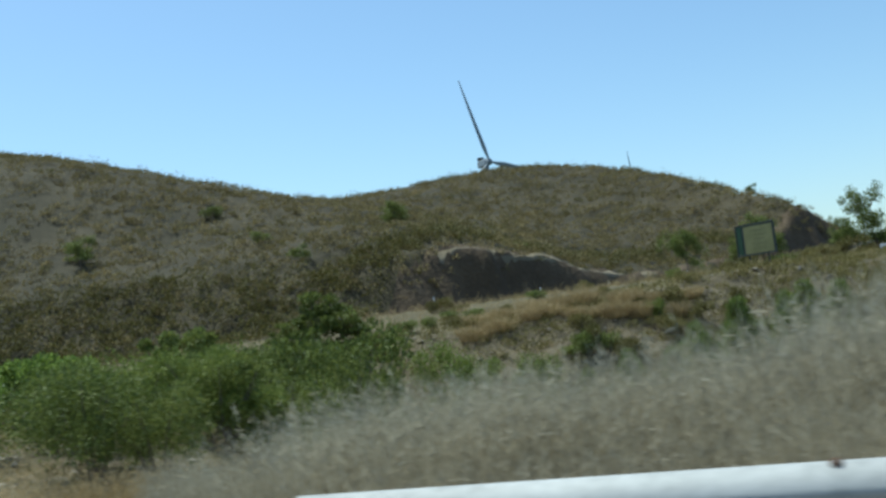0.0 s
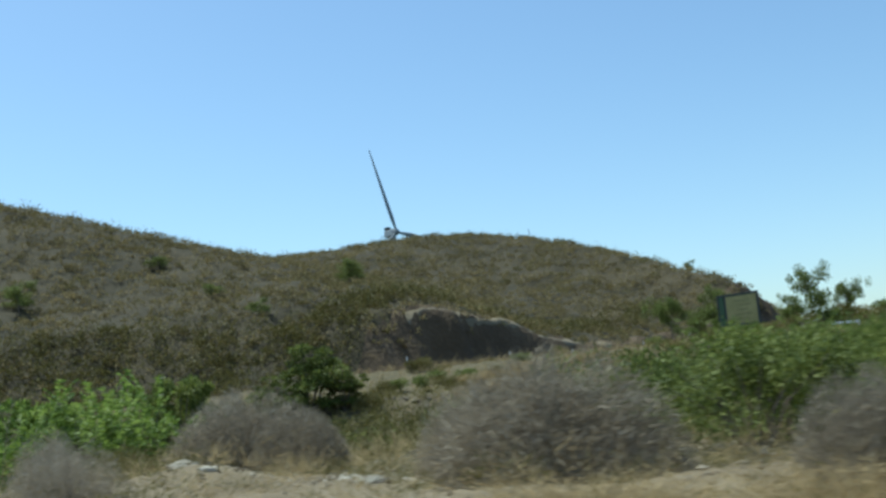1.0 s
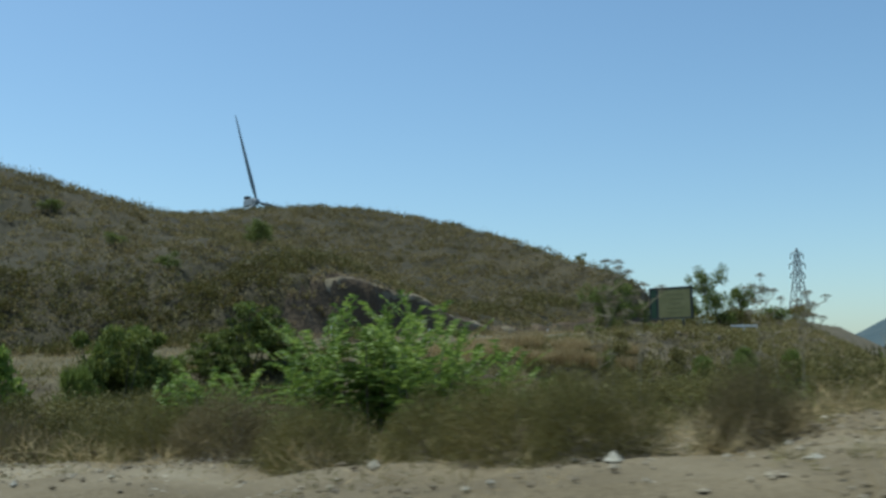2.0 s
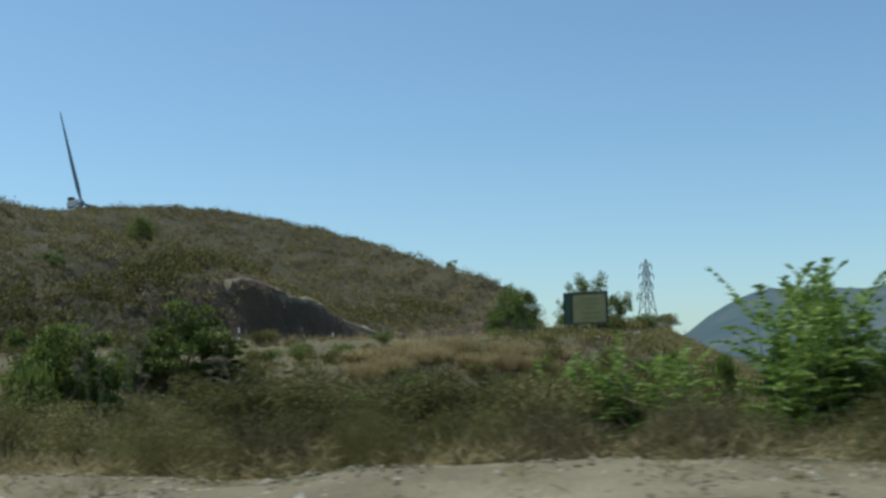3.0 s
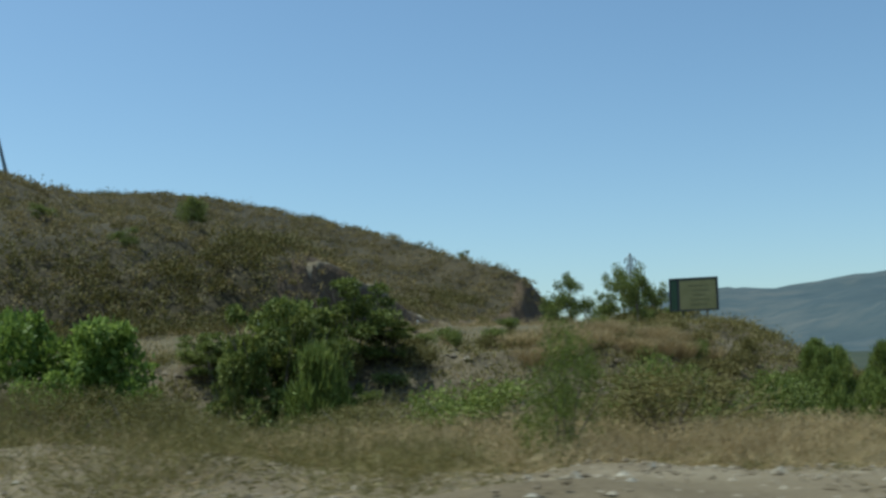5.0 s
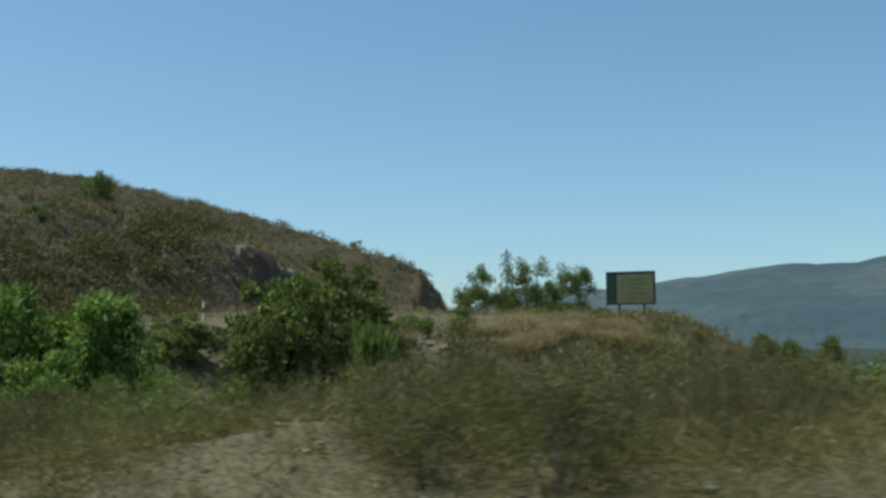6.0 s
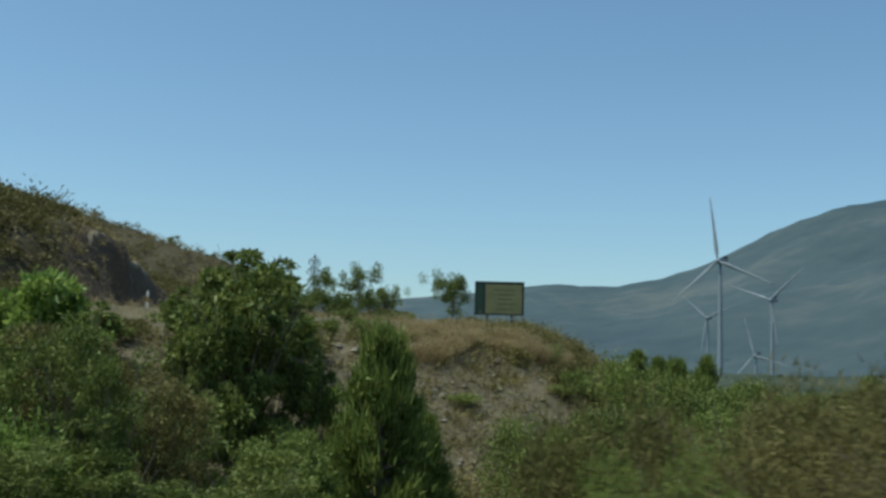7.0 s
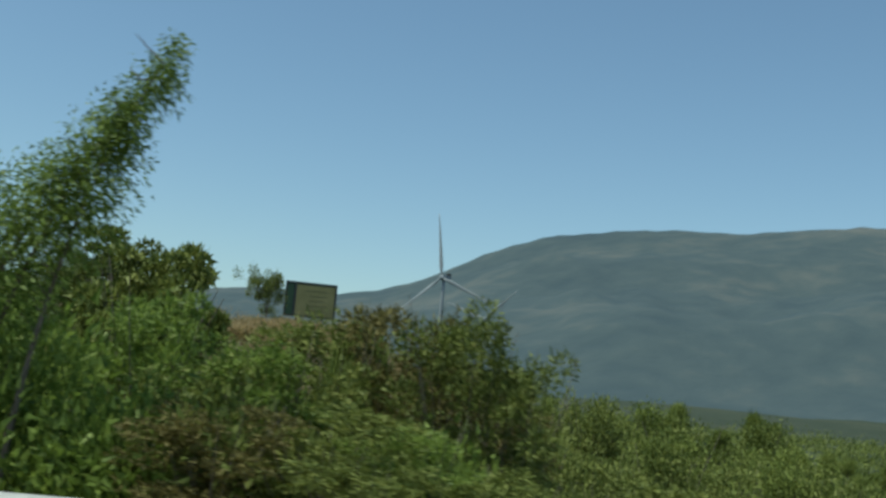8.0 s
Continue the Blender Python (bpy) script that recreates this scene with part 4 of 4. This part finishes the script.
tall_green = [bush("slope_bush", "tall green bush rising from the falling ground", "bush", "bushes rising from the slope", s, m, n=5400, leaf=.07, width=.036, lobes=30, high=2.0, flat=.4, size=(.2, .38), low=.1) for s, m in ((55, M["green"]), (56, M["green"]), (57, M["pine"]), (58, M["green"]))]
plant(tall_green, reaching([(-20.09, 42.58, 1.6, 1.1), (-20.41, 38.89, 1.5, .3), (-18.45, 47.2, 1.7, 1.3), (-19.36, 42.56, 1.5, .25), (-19.82, 40.13, 1.4, 0), (-18.34, 38.19, 1.6, .3), (-21.43, 35.69, 1.4, -.35), (-23.73, 41.19, 1.5, -.2),
                                       (-24.96, 36.85, 1.4, -.6), (-24.51, 33.27, 1.4, -.7), (-22.2, 38.2, 1.4, -.3), (-29.9, 35.4, 1.0, -.3), (-29.6, 34.35, 1.0, -.4), (-29.19, 33.19, 1.0, -.25), (-29.85, 30.57, 1.0, -.55), (-29.37, 29.72, 1.0, -.6),
                                       (-27.5, 33.0, 1.3, -.5), (-26.0, 31.0, 1.4, -.8), (-16.0, 44.0, 1.6, .6), (-14.0, 47.0, 1.6, .5), (-27.8, 37.2, 1.2, -.9), (-25.0, 39.0, 1.2, -.8), (-34.4, 36.4, 1.1, -.9), (-36.2, 38.5, 1.3, -.4)]), 2.0)
plant([conifer("slope_pine", "upright yellow-green young pine on the stony slope", "pine", "young pines on the slope", s, M["pine"], n=5200) for s in (45, 46, 47)],
      [(-7 + pick.uniform(0, 20), 40 + pick.uniform(0, 24), pick.uniform(1.0, 1.5), pick.uniform(1.2, 2.1)) for _ in range(40)] + [(x, y, r * .85, h * .8) for x, y, r, h in far_spots])
plant([bush("leafy_thicket", "dense dark green leafy thicket by the road", "thicket", "thickets", s, M["lush"] if s % 2 else M["green"], n=3400, leaf=.1, width=.042, lobes=10, flat=.75) for s in (61, 62, 63)],
      reaching([(-41.99, 29.6, 1.0, 0.07), (-40.99, 29.6, 1.0, -0.39), (-40.27, 29.2, 0.95, -0.59), (-39.93, 28.3, 0.9, -0.52), (-38.9, 28.7, 0.8, -0.87), (-42.84, 28.5, 0.9, 0.04), (-41.94, 27.4, 0.8, -0.41), (-41.35, 27.0, 0.75, -0.5), (-39.65, 31.2, 1.3, -0.86), (-40.85, 31.0, 1.2, -0.7), (-39.86, 32.6, 1.3, -0.7), (-38.6, 33.8, 1.2, -0.89), (-40.4, 26.9, 0.6, -0.61), (-43.9, 30.5, 1.2, 0.38), (-42.6, 33.0, 1.5, -0.7), (-38.4, 30.4, 0.9, -1.47), (-37.6, 29.6, 0.8, -1.72), (-36.6, 31.0, 0.9, -2.14)]))


def plume_tree(x, y, tall):
    """A slender tree that bends over into one leafy plume, with bare stems below."""
    rng = np.random.default_rng(71)
    t = thing("plume_tree", "slender young tree bending into a leafy plume", "tree", place=(x, y, height(x, y) - .05), turn=-41.7)

    def bend(u, side):
        return np.array([side * (1 - u) * .32 + .74 * u ** 2.2 - .05, .06 * math.sin(5 * u), tall * u * (1 - .05 * u)])

    for side, top in ((0, 1.0), (-1.3, .8), (-2.2, .62)):
        v, f = tubes([[(tuple(bend(u, side)), .026 * (1.05 - u)) for u in np.linspace(0, top, 9)]], 6)
        put("trunk", v, f, M["bark"], t)
    twigs = []
    for side, top in ((0, 1.0), (-1.3, .8), (-2.2, .62)):
        for u in np.linspace(.42, top * .97, 16):
            o = bend(u, side)
            e = o + rng.uniform(-1, 1, 3) * [.12, .12, .05] + [-.06, 0, .1]
            twigs.append([(tuple(o), .007), (tuple((o + e) / 2 + rng.normal(size=3) * .02), .005), (tuple(e), .002)])
    v, f = tubes(twigs, 4)
    tagged(put("twig_sprays", v, f, M["bark"], t), kind="stuff")
    P, W = [], []
    for side, a, b, n, wide in ((0, .6, 1.0, 20, .19), (-1.1, .45, .9, 18, .25), (-2.0, .38, .82, 17, .3), (-3.0, .34, .75, 16, .32), (-4.2, .3, .68, 15, .33), (-5.4, .26, .6, 13, .33)):
        for u in np.linspace(a, b, n):
            k = 170
            d = rng.normal(size=(k, 3))
            d /= np.linalg.norm(d, axis=1, keepdims=True)
            P.append(bend(u, side) + rng.normal(size=3) * .05 + d * wide * 1.3 * (1.25 - .8 * (u - a) / (b - a)) * rng.uniform(.2, 1.1, (k, 1)))
            W.append(d * .6 + rng.normal(size=(k, 3)) * .4 + [.4, 0, -.2])
    v, f = leaves(rng, np.concatenate(P), np.concatenate(W), .046, .017, .3)
    tagged(put("crown", v, f, M["lush"], t), kind="stuff")


plant([bush("leafy_bush", "leafy olive-green bush with rusty tips by the road", "bush", "leafy roadside bushes", s, m, n=7500, leaf=.08, width=.03, lobes=46, high=3.0, flat=.2, stems=16, size=(.12, .3), low=.1) for s, m in ((65, M["green"]), (66, M["green"]), (67, M["lush"]), (68, M["olive"]), (69, M["green"]))],
      reaching([(-41.16, 28.3, .8, .25), (-40.2, 28.14, .8, .62), (-40.83, 27.98, .7, .4), (-39.86, 27.87, .8, .75), (-39.7, 27.3, .6, .8), (-39.5, 26.9, .55, .5), (-41.45, 26.58, .7, -.15), (-40.66, 26.58, .7, -.18), (-41.94, 26.91, .7, -.2),
                (-40.34, 26.2, .6, -.5), (-41.51, 25.99, .6, -.45), (-39.6, 26.3, .6, -.6), (-41.1, 29.3, .8, .9), (-38.8, 27.9, .7, .3), (-38.4, 28.9, .8, .2), (-38.9, 25.9, .7, -.8), (-37.9, 26.9, .8, -.5)]), 3.0)
plume_tree(-42.75, 27.85, 3.3)

# ---- trees at the foot of the hill and beside the sign ----
plant([bush("fig_tree", "broad bright green fig tree low to the ground", "fig tree", "fig trees", s, M["lush"], n=9500, leaf=.075, width=.062, lobes=34, high=2.0, flat=.26, size=(.15, .32), low=.1) for s in (81, 82)],
      reaching([(-37.6, 45.9, 2.4, 3.0), (-40.6, 46.3, 2.4, 3.5), (-42.9, 47.6, 2.2, 3.2), (-46.0, 49.5, 2.4, 2.6), (-50.5, 50.5, 2.4, 2.2), (-36.5, 44.6, 1.2, .9), (-55.0, 53.0, 2.4, 2.6), (-39.2, 44.4, 1.6, 1.2), (-38.6, 43.0, 1.3, .2)]), 2.0)
plant([bush("carob_tree", "dense dark green carob tree with an uneven outline", "tree", "trees by the hill road", s, M["green"], n=11000, leaf=.075, width=.042, lobes=60, high=2.0, flat=.26, stems=18, size=(.09, .22), low=.14) for s in (83, 84)],
      reaching([(-32.2, 47.0, 2.7, 4.0), (-29.4, 56.4, 2.5, 5.1), (-31.0, 47.6, 1.8, 2.6), (-33.4, 46.4, 1.6, 1.8), (-27.6, 57.2, 1.7, 3.2), (-31.4, 56.2, 1.7, 3.4), (-30.0, 46.6, 1.2, .9), (-35.0, 54.5, 1.6, 2.6)]), 2.0)
plant([tree("roadside_tree", "airy grey-green tree beside the billboard", "tree", "trees by the billboard", s, M["green"], n=7000, leaf=.055, width=.04, spread=.95, trunk=.035, low=.2, limbs=11, gap=.6) for s in (85, 86, 90)],
      reaching([(-10.97, 74.3, 2.3, 6.35), (-8.3, 102.0, 4.2, 8.5), (.3, 115.4, 4.6, 10.4), (3.8, 116.8, 2.8, 9.3), (-1.8, 114.6, 2.6, 8.2), (-10.2, 101.0, 2.6, 6.6)]))
plant([tree("hilltop_tree", "small dark tree on the dry hillside", "tree", "hillside trees", s, M["green"], n=4200, leaf=.08, width=.055, spread=.95, trunk=.05, low=.12, limbs=9, gap=.2) for s in (87, 88)],
      [(-39.6, 93.3, 2.6, 2.4), (-12.0, 141.5, 1.4, 1.6), (-8.5, 139.0, 1.0, .9), (-42.3, 79.5, 1.9, 1.3), (-48.5, 84.0, 1.6, 1.2), (-62.0, 77.0, 2.6, 2.4), (-56.8, 90.2, 2.0, 1.3), (-29.0, 97.0, 1.6, 1.0)])
plant([conifer("young_pine", "young bright green pine standing in the gully", "pine", "young pines", 89, M["pine"], n=15000)], reaching([(-30.71, 40.29, 1.75, .45), (-29.2, 41.4, 1.1, -1.2), (-33.2, 38.6, 1.0, -1.5)]))
plant([grass_bush("golden_grass", "golden dry grass mound on the bank below the billboard", "grass", "golden grasses", s, M["straw"], n=900, fluff=3, seeds=(.12, .02)) for s in (95, 96)],
      [(-21.3 + 1.5 * k + pick.uniform(-.6, .6), 58.6 + .75 * k + 2.2 * j + pick.uniform(-.6, .6), pick.uniform(1.1, 1.7), pick.uniform(.7, 1.2)) for k in range(8) for j in (0, 1)])
plant([bush("bank_shrub", "grey-green shrub on the rubble bank", "shrub", "shrubs on the bank", s, m, n=1500, leaf=.12, width=.06, lobes=8) for s, m in ((91, M["olive"]), (92, M["green"]), (93, M["olive"]))],
      [(-14.5 + 1.9 * k + pick.uniform(-.7, .7), 60.5 + 1.35 * k + pick.uniform(-4.5, 2), pick.uniform(.7, 1.3), pick.uniform(.8, 1.6)) for k in range(9) for _ in range(3)]
      + [(-1.5, 112, 2.2, 1.8), (1.5, 114, 2.2, 2.0), (3.5, 117, 2.4, 2.0), (6, 121, 2.4, 1.8), (9, 126, 2.4, 1.8), (12, 131, 2.4, 1.6), (-3.5, 110, 1.8, 1.4), (-7.0, 100.5, 1.8, 1.4), (-9.4, 100.5, 1.6, 1.5), (-5.2, 103, 2.0, 1.5)]
      + [(pick.uniform(-34, -13), pick.uniform(50.5, 61), pick.uniform(.6, 1.1), pick.uniform(.6, 1.2)) for _ in range(22)]
      + [(pick.uniform(-30, -6), pick.uniform(62, 84), pick.uniform(.6, 1.1), pick.uniform(.5, 1.0)) for _ in range(16)])

# ---- scrub, grass and gravel that nobody could count ----


def clumps(name, label, category, spots, radius, tall, per, leaf, width, mat, seed):
    rng = np.random.default_rng(seed)
    n = len(spots)
    d = rng.normal(size=(n, per, 3))
    d[..., 2] = np.abs(d[..., 2])
    d /= np.linalg.norm(d, axis=-1, keepdims=True)
    size = rng.lognormal(0, .38, (n, 1, 1))
    p = spots[:, None] + d * rng.uniform(.45, 1, (n, per, 1)) * size * np.array([radius, radius, tall])
    w = d + rng.normal(size=d.shape) * .5
    v, f = leaves(rng, p.reshape(-1, 3), w.reshape(-1, 3), leaf, width)
    return tagged(put(name, v, f, mat), label, category, kind="stuff")


def scatter(n, x0, x1, y0, y1, keep, seed):
    rng = np.random.default_rng(seed)
    X, Y = rng.uniform(x0, x1, n), rng.uniform(y0, y1, n)
    z, q, s, dl, dr, dh = land(X, Y)
    k = keep(X, Y, q, s, dl, dr, dh, rng.uniform(0, 1, n))
    return np.stack([X[k], Y[k], z[k]], -1)


clumps("hill_scrub", "dry tan and grey scrub covering the hillside", "scrub",
       scatter(33000, -150, 25, 55, 190, lambda X, Y, q, s, dl, dr, dh, u: (dl > np.where((X > -30) & (X < -14), 1.5, .8)) & (q > 20) & (dh > .3) & (u < .8 + .25 * rough(X, Y, 14, 31)), 91), .5, .46, 26, .24, .12, M["scrub"], 92)
clumps("hill_bushes", "darker olive shrubs dotted over the hillside", "scrub",
       scatter(9500, -150, 25, 55, 190, lambda X, Y, q, s, dl, dr, dh, u: (dl > 1.2) & (q > 20) & (dh > .6) & (u < .22 + .5 * ease(-dl, -26, -4) + .3 * rough(X, Y, 20, 35)), 93), .5, .5, 40, .2, .1, M["olive"], 94)
clumps("cut_shrubs", "dark shrubs hiding the foot and the lip of the rock cut", "scrub",
       scatter(9000, -80, -12, 52, 126, lambda X, Y, q, s, dl, dr, dh, u: (dl > -3) & (dl < 8) & (q > 20) & ((X < -33.5) | (dl > 3.6)) & (u < np.where(X < -33.5, 1.0, .5)), 193), .8, .85, 50, .24, .12, M["olive"], 194)
clumps("bank_scrub", "grey-green shrubs and dry tufts on the rubble bank", "scrub",
       scatter(9500, -60, 30, 36, 84, lambda X, Y, q, s, dl, dr, dh, u: (dr > -3) & (dr < 24) & (q > 16), 95), .5, .5, 36, .18, .065, M["olive"], 96)
clumps("bank_dry_grass", "pale dry grass on the bank and beside the hill road", "grass",
       scatter(15000, -70, 30, 36, 125, lambda X, Y, q, s, dl, dr, dh, u: (dl < .8) & (dr < 14) & (q > 16), 97), .22, .42, 18, .28, .02, M["straw"], 98)
STRIP = ([9, 12, 14, 17, 20, 24, 28, 32, 34, 35.5], [3.6, 4.2, 5.0, 5.5, 5.6, 5.6, 5.8, 7.0, 6.5, 3.7])  # edge of the bare gravel along the way
clumps("verge_grass", "short dry grass and weeds along the verge", "grass",
       scatter(46000, -62, 14, -2, 46, lambda X, Y, q, s, dl, dr, dh, u: (q > 3.4) & (q < 17) & (u < np.where(q < np.interp(s, *STRIP) + .8 * rough(X, Y, 3, 12), .1 + .25 * np.clip(rough(X, Y, 2, 14), 0, 1), np.where((rough(X, Y, 5, 11) > .35 + .35 * (s > 35)) & (s > 9), .35 + .6 * ease(q, 7, 11), np.where(s > 35, .5, .97)))), 99), .17, .15, 26, .12, .0048, M["straw"], 100)
clumps("field_grass", "knee-high golden dry grass on the flat behind the gravel", "grass",
       scatter(30000, -46, -6, 6, 34, lambda X, Y, q, s, dl, dr, dh, u: (q > np.interp(s, *STRIP) + .4 * rough(X, Y, 3, 12)) & (q < 13) & (s > 30 + 2 * rough(X, Y, 4, 38)) & (s < 37 - 4 * u) & (u < np.where(q < 6, .3, .62) + .45 * rough(X, Y, 6, 37)), 217), .15, .18, 34, .14, .005, M["straw"], 218)
clumps("verge_weeds", "low olive weeds among the dry grass", "weeds",
       scatter(24000, -62, 14, -2, 50, lambda X, Y, q, s, dl, dr, dh, u: (q > np.interp(s, *STRIP) + .3) & (q < np.where(s > 44.5, 4.2, 22)) & (s < 50 - 4 * u) & (u < np.where(s > 35, .6, .5) + .4 * rough(X, Y, 7, 33)), 101), .28, .2, 60, .055, .009, M["olive"], 102)
clumps("strip_weeds", "sparse low weeds standing in the gravel", "weeds",
       scatter(26000, -46, 2, 0, 30, lambda X, Y, q, s, dl, dr, dh, u: (q > 3.7) & (q < 8.5) & (s > 6) & (s < 36) & (u < (.34 + .45 * ease(s, 5, 7) * (1 - ease(s, 14, 17))) * ease(q, 3.4, 5.2) * np.clip(.55 + rough(X, Y, 2.5, 15), 0, 1)), 219), .13, .1, 46, .05, .0055, M["olive"], 220)
clumps("near_weeds", "knee-high olive-brown weeds beside the road", "weeds",
       scatter(52000, -46, -24, 10, 32, lambda X, Y, q, s, dl, dr, dh, u: (q > 3.5) & (q < np.where(s > 44.5, 4.2, 10.5)) & (s > 34.5) & (s < 47) & (u < np.where((q > 6.4) & (q < 8.2), np.where(s > 40, .3, .1), np.where(s > 40, .5, .26)) + .25 * rough(X, Y, 3, 34)), 211), .24, .2, 110, .05, .0055, M["olive"], 212)
clumps("green_weeds", "low green weeds and brambles below the roadside", "weeds",
       scatter(4500, -62, -14, 18, 50, lambda X, Y, q, s, dl, dr, dh, u: (q > 3.6) & (q < 30) & (s > 46 + 3 * u) & (dr > 2), 201), .34, .26, 50, .075, .024, M["green"], 202)
clumps("gully_scrub", "dry tufts and low scrub on the gully floor", "scrub",
       scatter(4200, -62, 16, 8, 56, lambda X, Y, q, s, dl, dr, dh, u: (q > 13) & (dr > 6) & (u < .6 + .4 * rough(X, Y, 9, 36)), 215), .45, .4, 40, .16, .045, M["olive"], 216)
clumps("ridge_scrub", "green and olive scrub on the ridge below the pylon", "scrub",
       scatter(5200, -8, 34, 58, 135, lambda X, Y, q, s, dl, dr, dh, u: (dr > -9) & (dr < 16) & (q > 30) & (u < .55), 205), .6, .4, 44, .2, .08, M["olive"], 206)
clumps("valley_scrub", "dark green scrub spreading over the valley side", "scrub",
       scatter(3800, -30, 120, 20, 190, lambda X, Y, q, s, dl, dr, dh, u: (dr > 12) & (q > 36), 103), 1.3, 1.2, 40, .34, .17, M["green"], 104)


def pebbles(name, label, spots, lo, hi, seed, mat=None):
    rng = np.random.default_rng(seed)
    n = len(spots)
    octa = np.array([(1, 0, 0), (-1, 0, 0), (0, 1, 0), (0, -1, 0), (0, 0, 1), (0, 0, -1)], float)
    fac = np.array([(0, 2, 4), (2, 1, 4), (1, 3, 4), (3, 0, 4), (2, 0, 5), (1, 2, 5), (3, 1, 5), (0, 3, 5)])
    size = np.exp(rng.uniform(np.log(lo), np.log(hi), (n, 1, 1))) * rng.uniform(.6, 1.3, (n, 1, 3)) * [1, 1, .7]
    v = octa[None] * size * rng.uniform(.75, 1.2, (n, 6, 1))
    a = rng.uniform(0, 6.283, n)
    c, s = np.cos(a)[:, None], np.sin(a)[:, None]
    v = np.stack([v[..., 0] * c - v[..., 1] * s, v[..., 0] * s + v[..., 1] * c, v[..., 2]], -1) + spots[:, None]
    f = (fac[None] + 6 * np.arange(n)[:, None, None]).reshape(-1, 3)
    return tagged(put(name, v.reshape(-1, 3), f, mat or M["stone"]), label, "gravel", kind="stuff")


pebbles("gravel_stones", "loose pale gravel strewn over the verge",
        scatter(240000, -50, 6, 2, 34, lambda X, Y, q, s, dl, dr, dh, u: (q > 2.6) & (q < 8.2) & ((rough(X, Y, 3, 11) > .0) | (u < .45)), 105), .006, .026, 106, M["grit"])
pebbles("verge_stones", "scattered fist-sized stones on the gravel",
        scatter(9000, -50, 6, 2, 34, lambda X, Y, q, s, dl, dr, dh, u: (q > 3.6) & (q < 8.2) & (u < .5 + .5 * rough(X, Y, 2.5, 16)), 109), .016, .055, 110)
pebbles("bank_rubble", "broken rocks lying on the bank",
        scatter(5000, -60, 10, 44, 80, lambda X, Y, q, s, dl, dr, dh, u: (dr > -1) & (dr < 11) & (q > 22), 107), .05, .26, 108, M["rubble"])


def boulder(seed):
    """A rough stone one metre across, to be scaled."""
    rng = random.Random(seed)
    bm = bmesh.new()
    bmesh.ops.create_icosphere(bm, subdivisions=2, radius=.5)
    for v in bm.verts:
        n = noise.noise(v.co * 2.3 + Vector((seed, 0, 0)))
        v.co = v.co * (1 + .35 * n + rng.uniform(-.05, .05))
        v.co.z = max(-.25, v.co.z * .7)
    me = bpy.data.meshes.new("rock")
    bm.to_mesh(me)
    bm.free()
    me.materials.append(M["stone"])
    return tagged(new("rock", me), "pale weathered stone lying on the gravel", "rock", "loose stones")


rocks = [boulder(s) for s in (1, 2, 3, 4)]
plant(rocks, [(-21.89, 10.05, .17, .13), (-21.78, 9.84, .18, .12), (-21.67, 9.57, .14, .14), (-21.51, 9.6, .15, .15), (-21.42, 9.45, .19, .19), (-21.3, 9.39, .18, .18), (-22.02, 10.25, .13, .1), (-24.38, 12.13, .1, .08), (-24.27, 12.08, .09, .07), (-23.58, 11.66, .1, .07), (-23.46, 11.64, .1, .07), (-23.98, 12.34, .06, .1), (-23.86, 12.33, .06, .1),
              (-31.78, 14.03, .12, .07), (-31.67, 14.0, .12, .08), (-8.65, 6.27, .2, .15), (-8.5, 6.45, .16, .12), (-8.8, 6.4, .18, .14), (-8.35, 6.3, .13, .08), (-9.0, 6.6, .14, .1), (-10.15, 6.94, .2, .14), (-10.4, 7.1, .18, .12), (-9.9, 6.8, .16, .1), (-10.6, 7.0, .2, .1), (-11.1, 7.5, .18, .1), (-15.1, 6.9, .16, .08)])
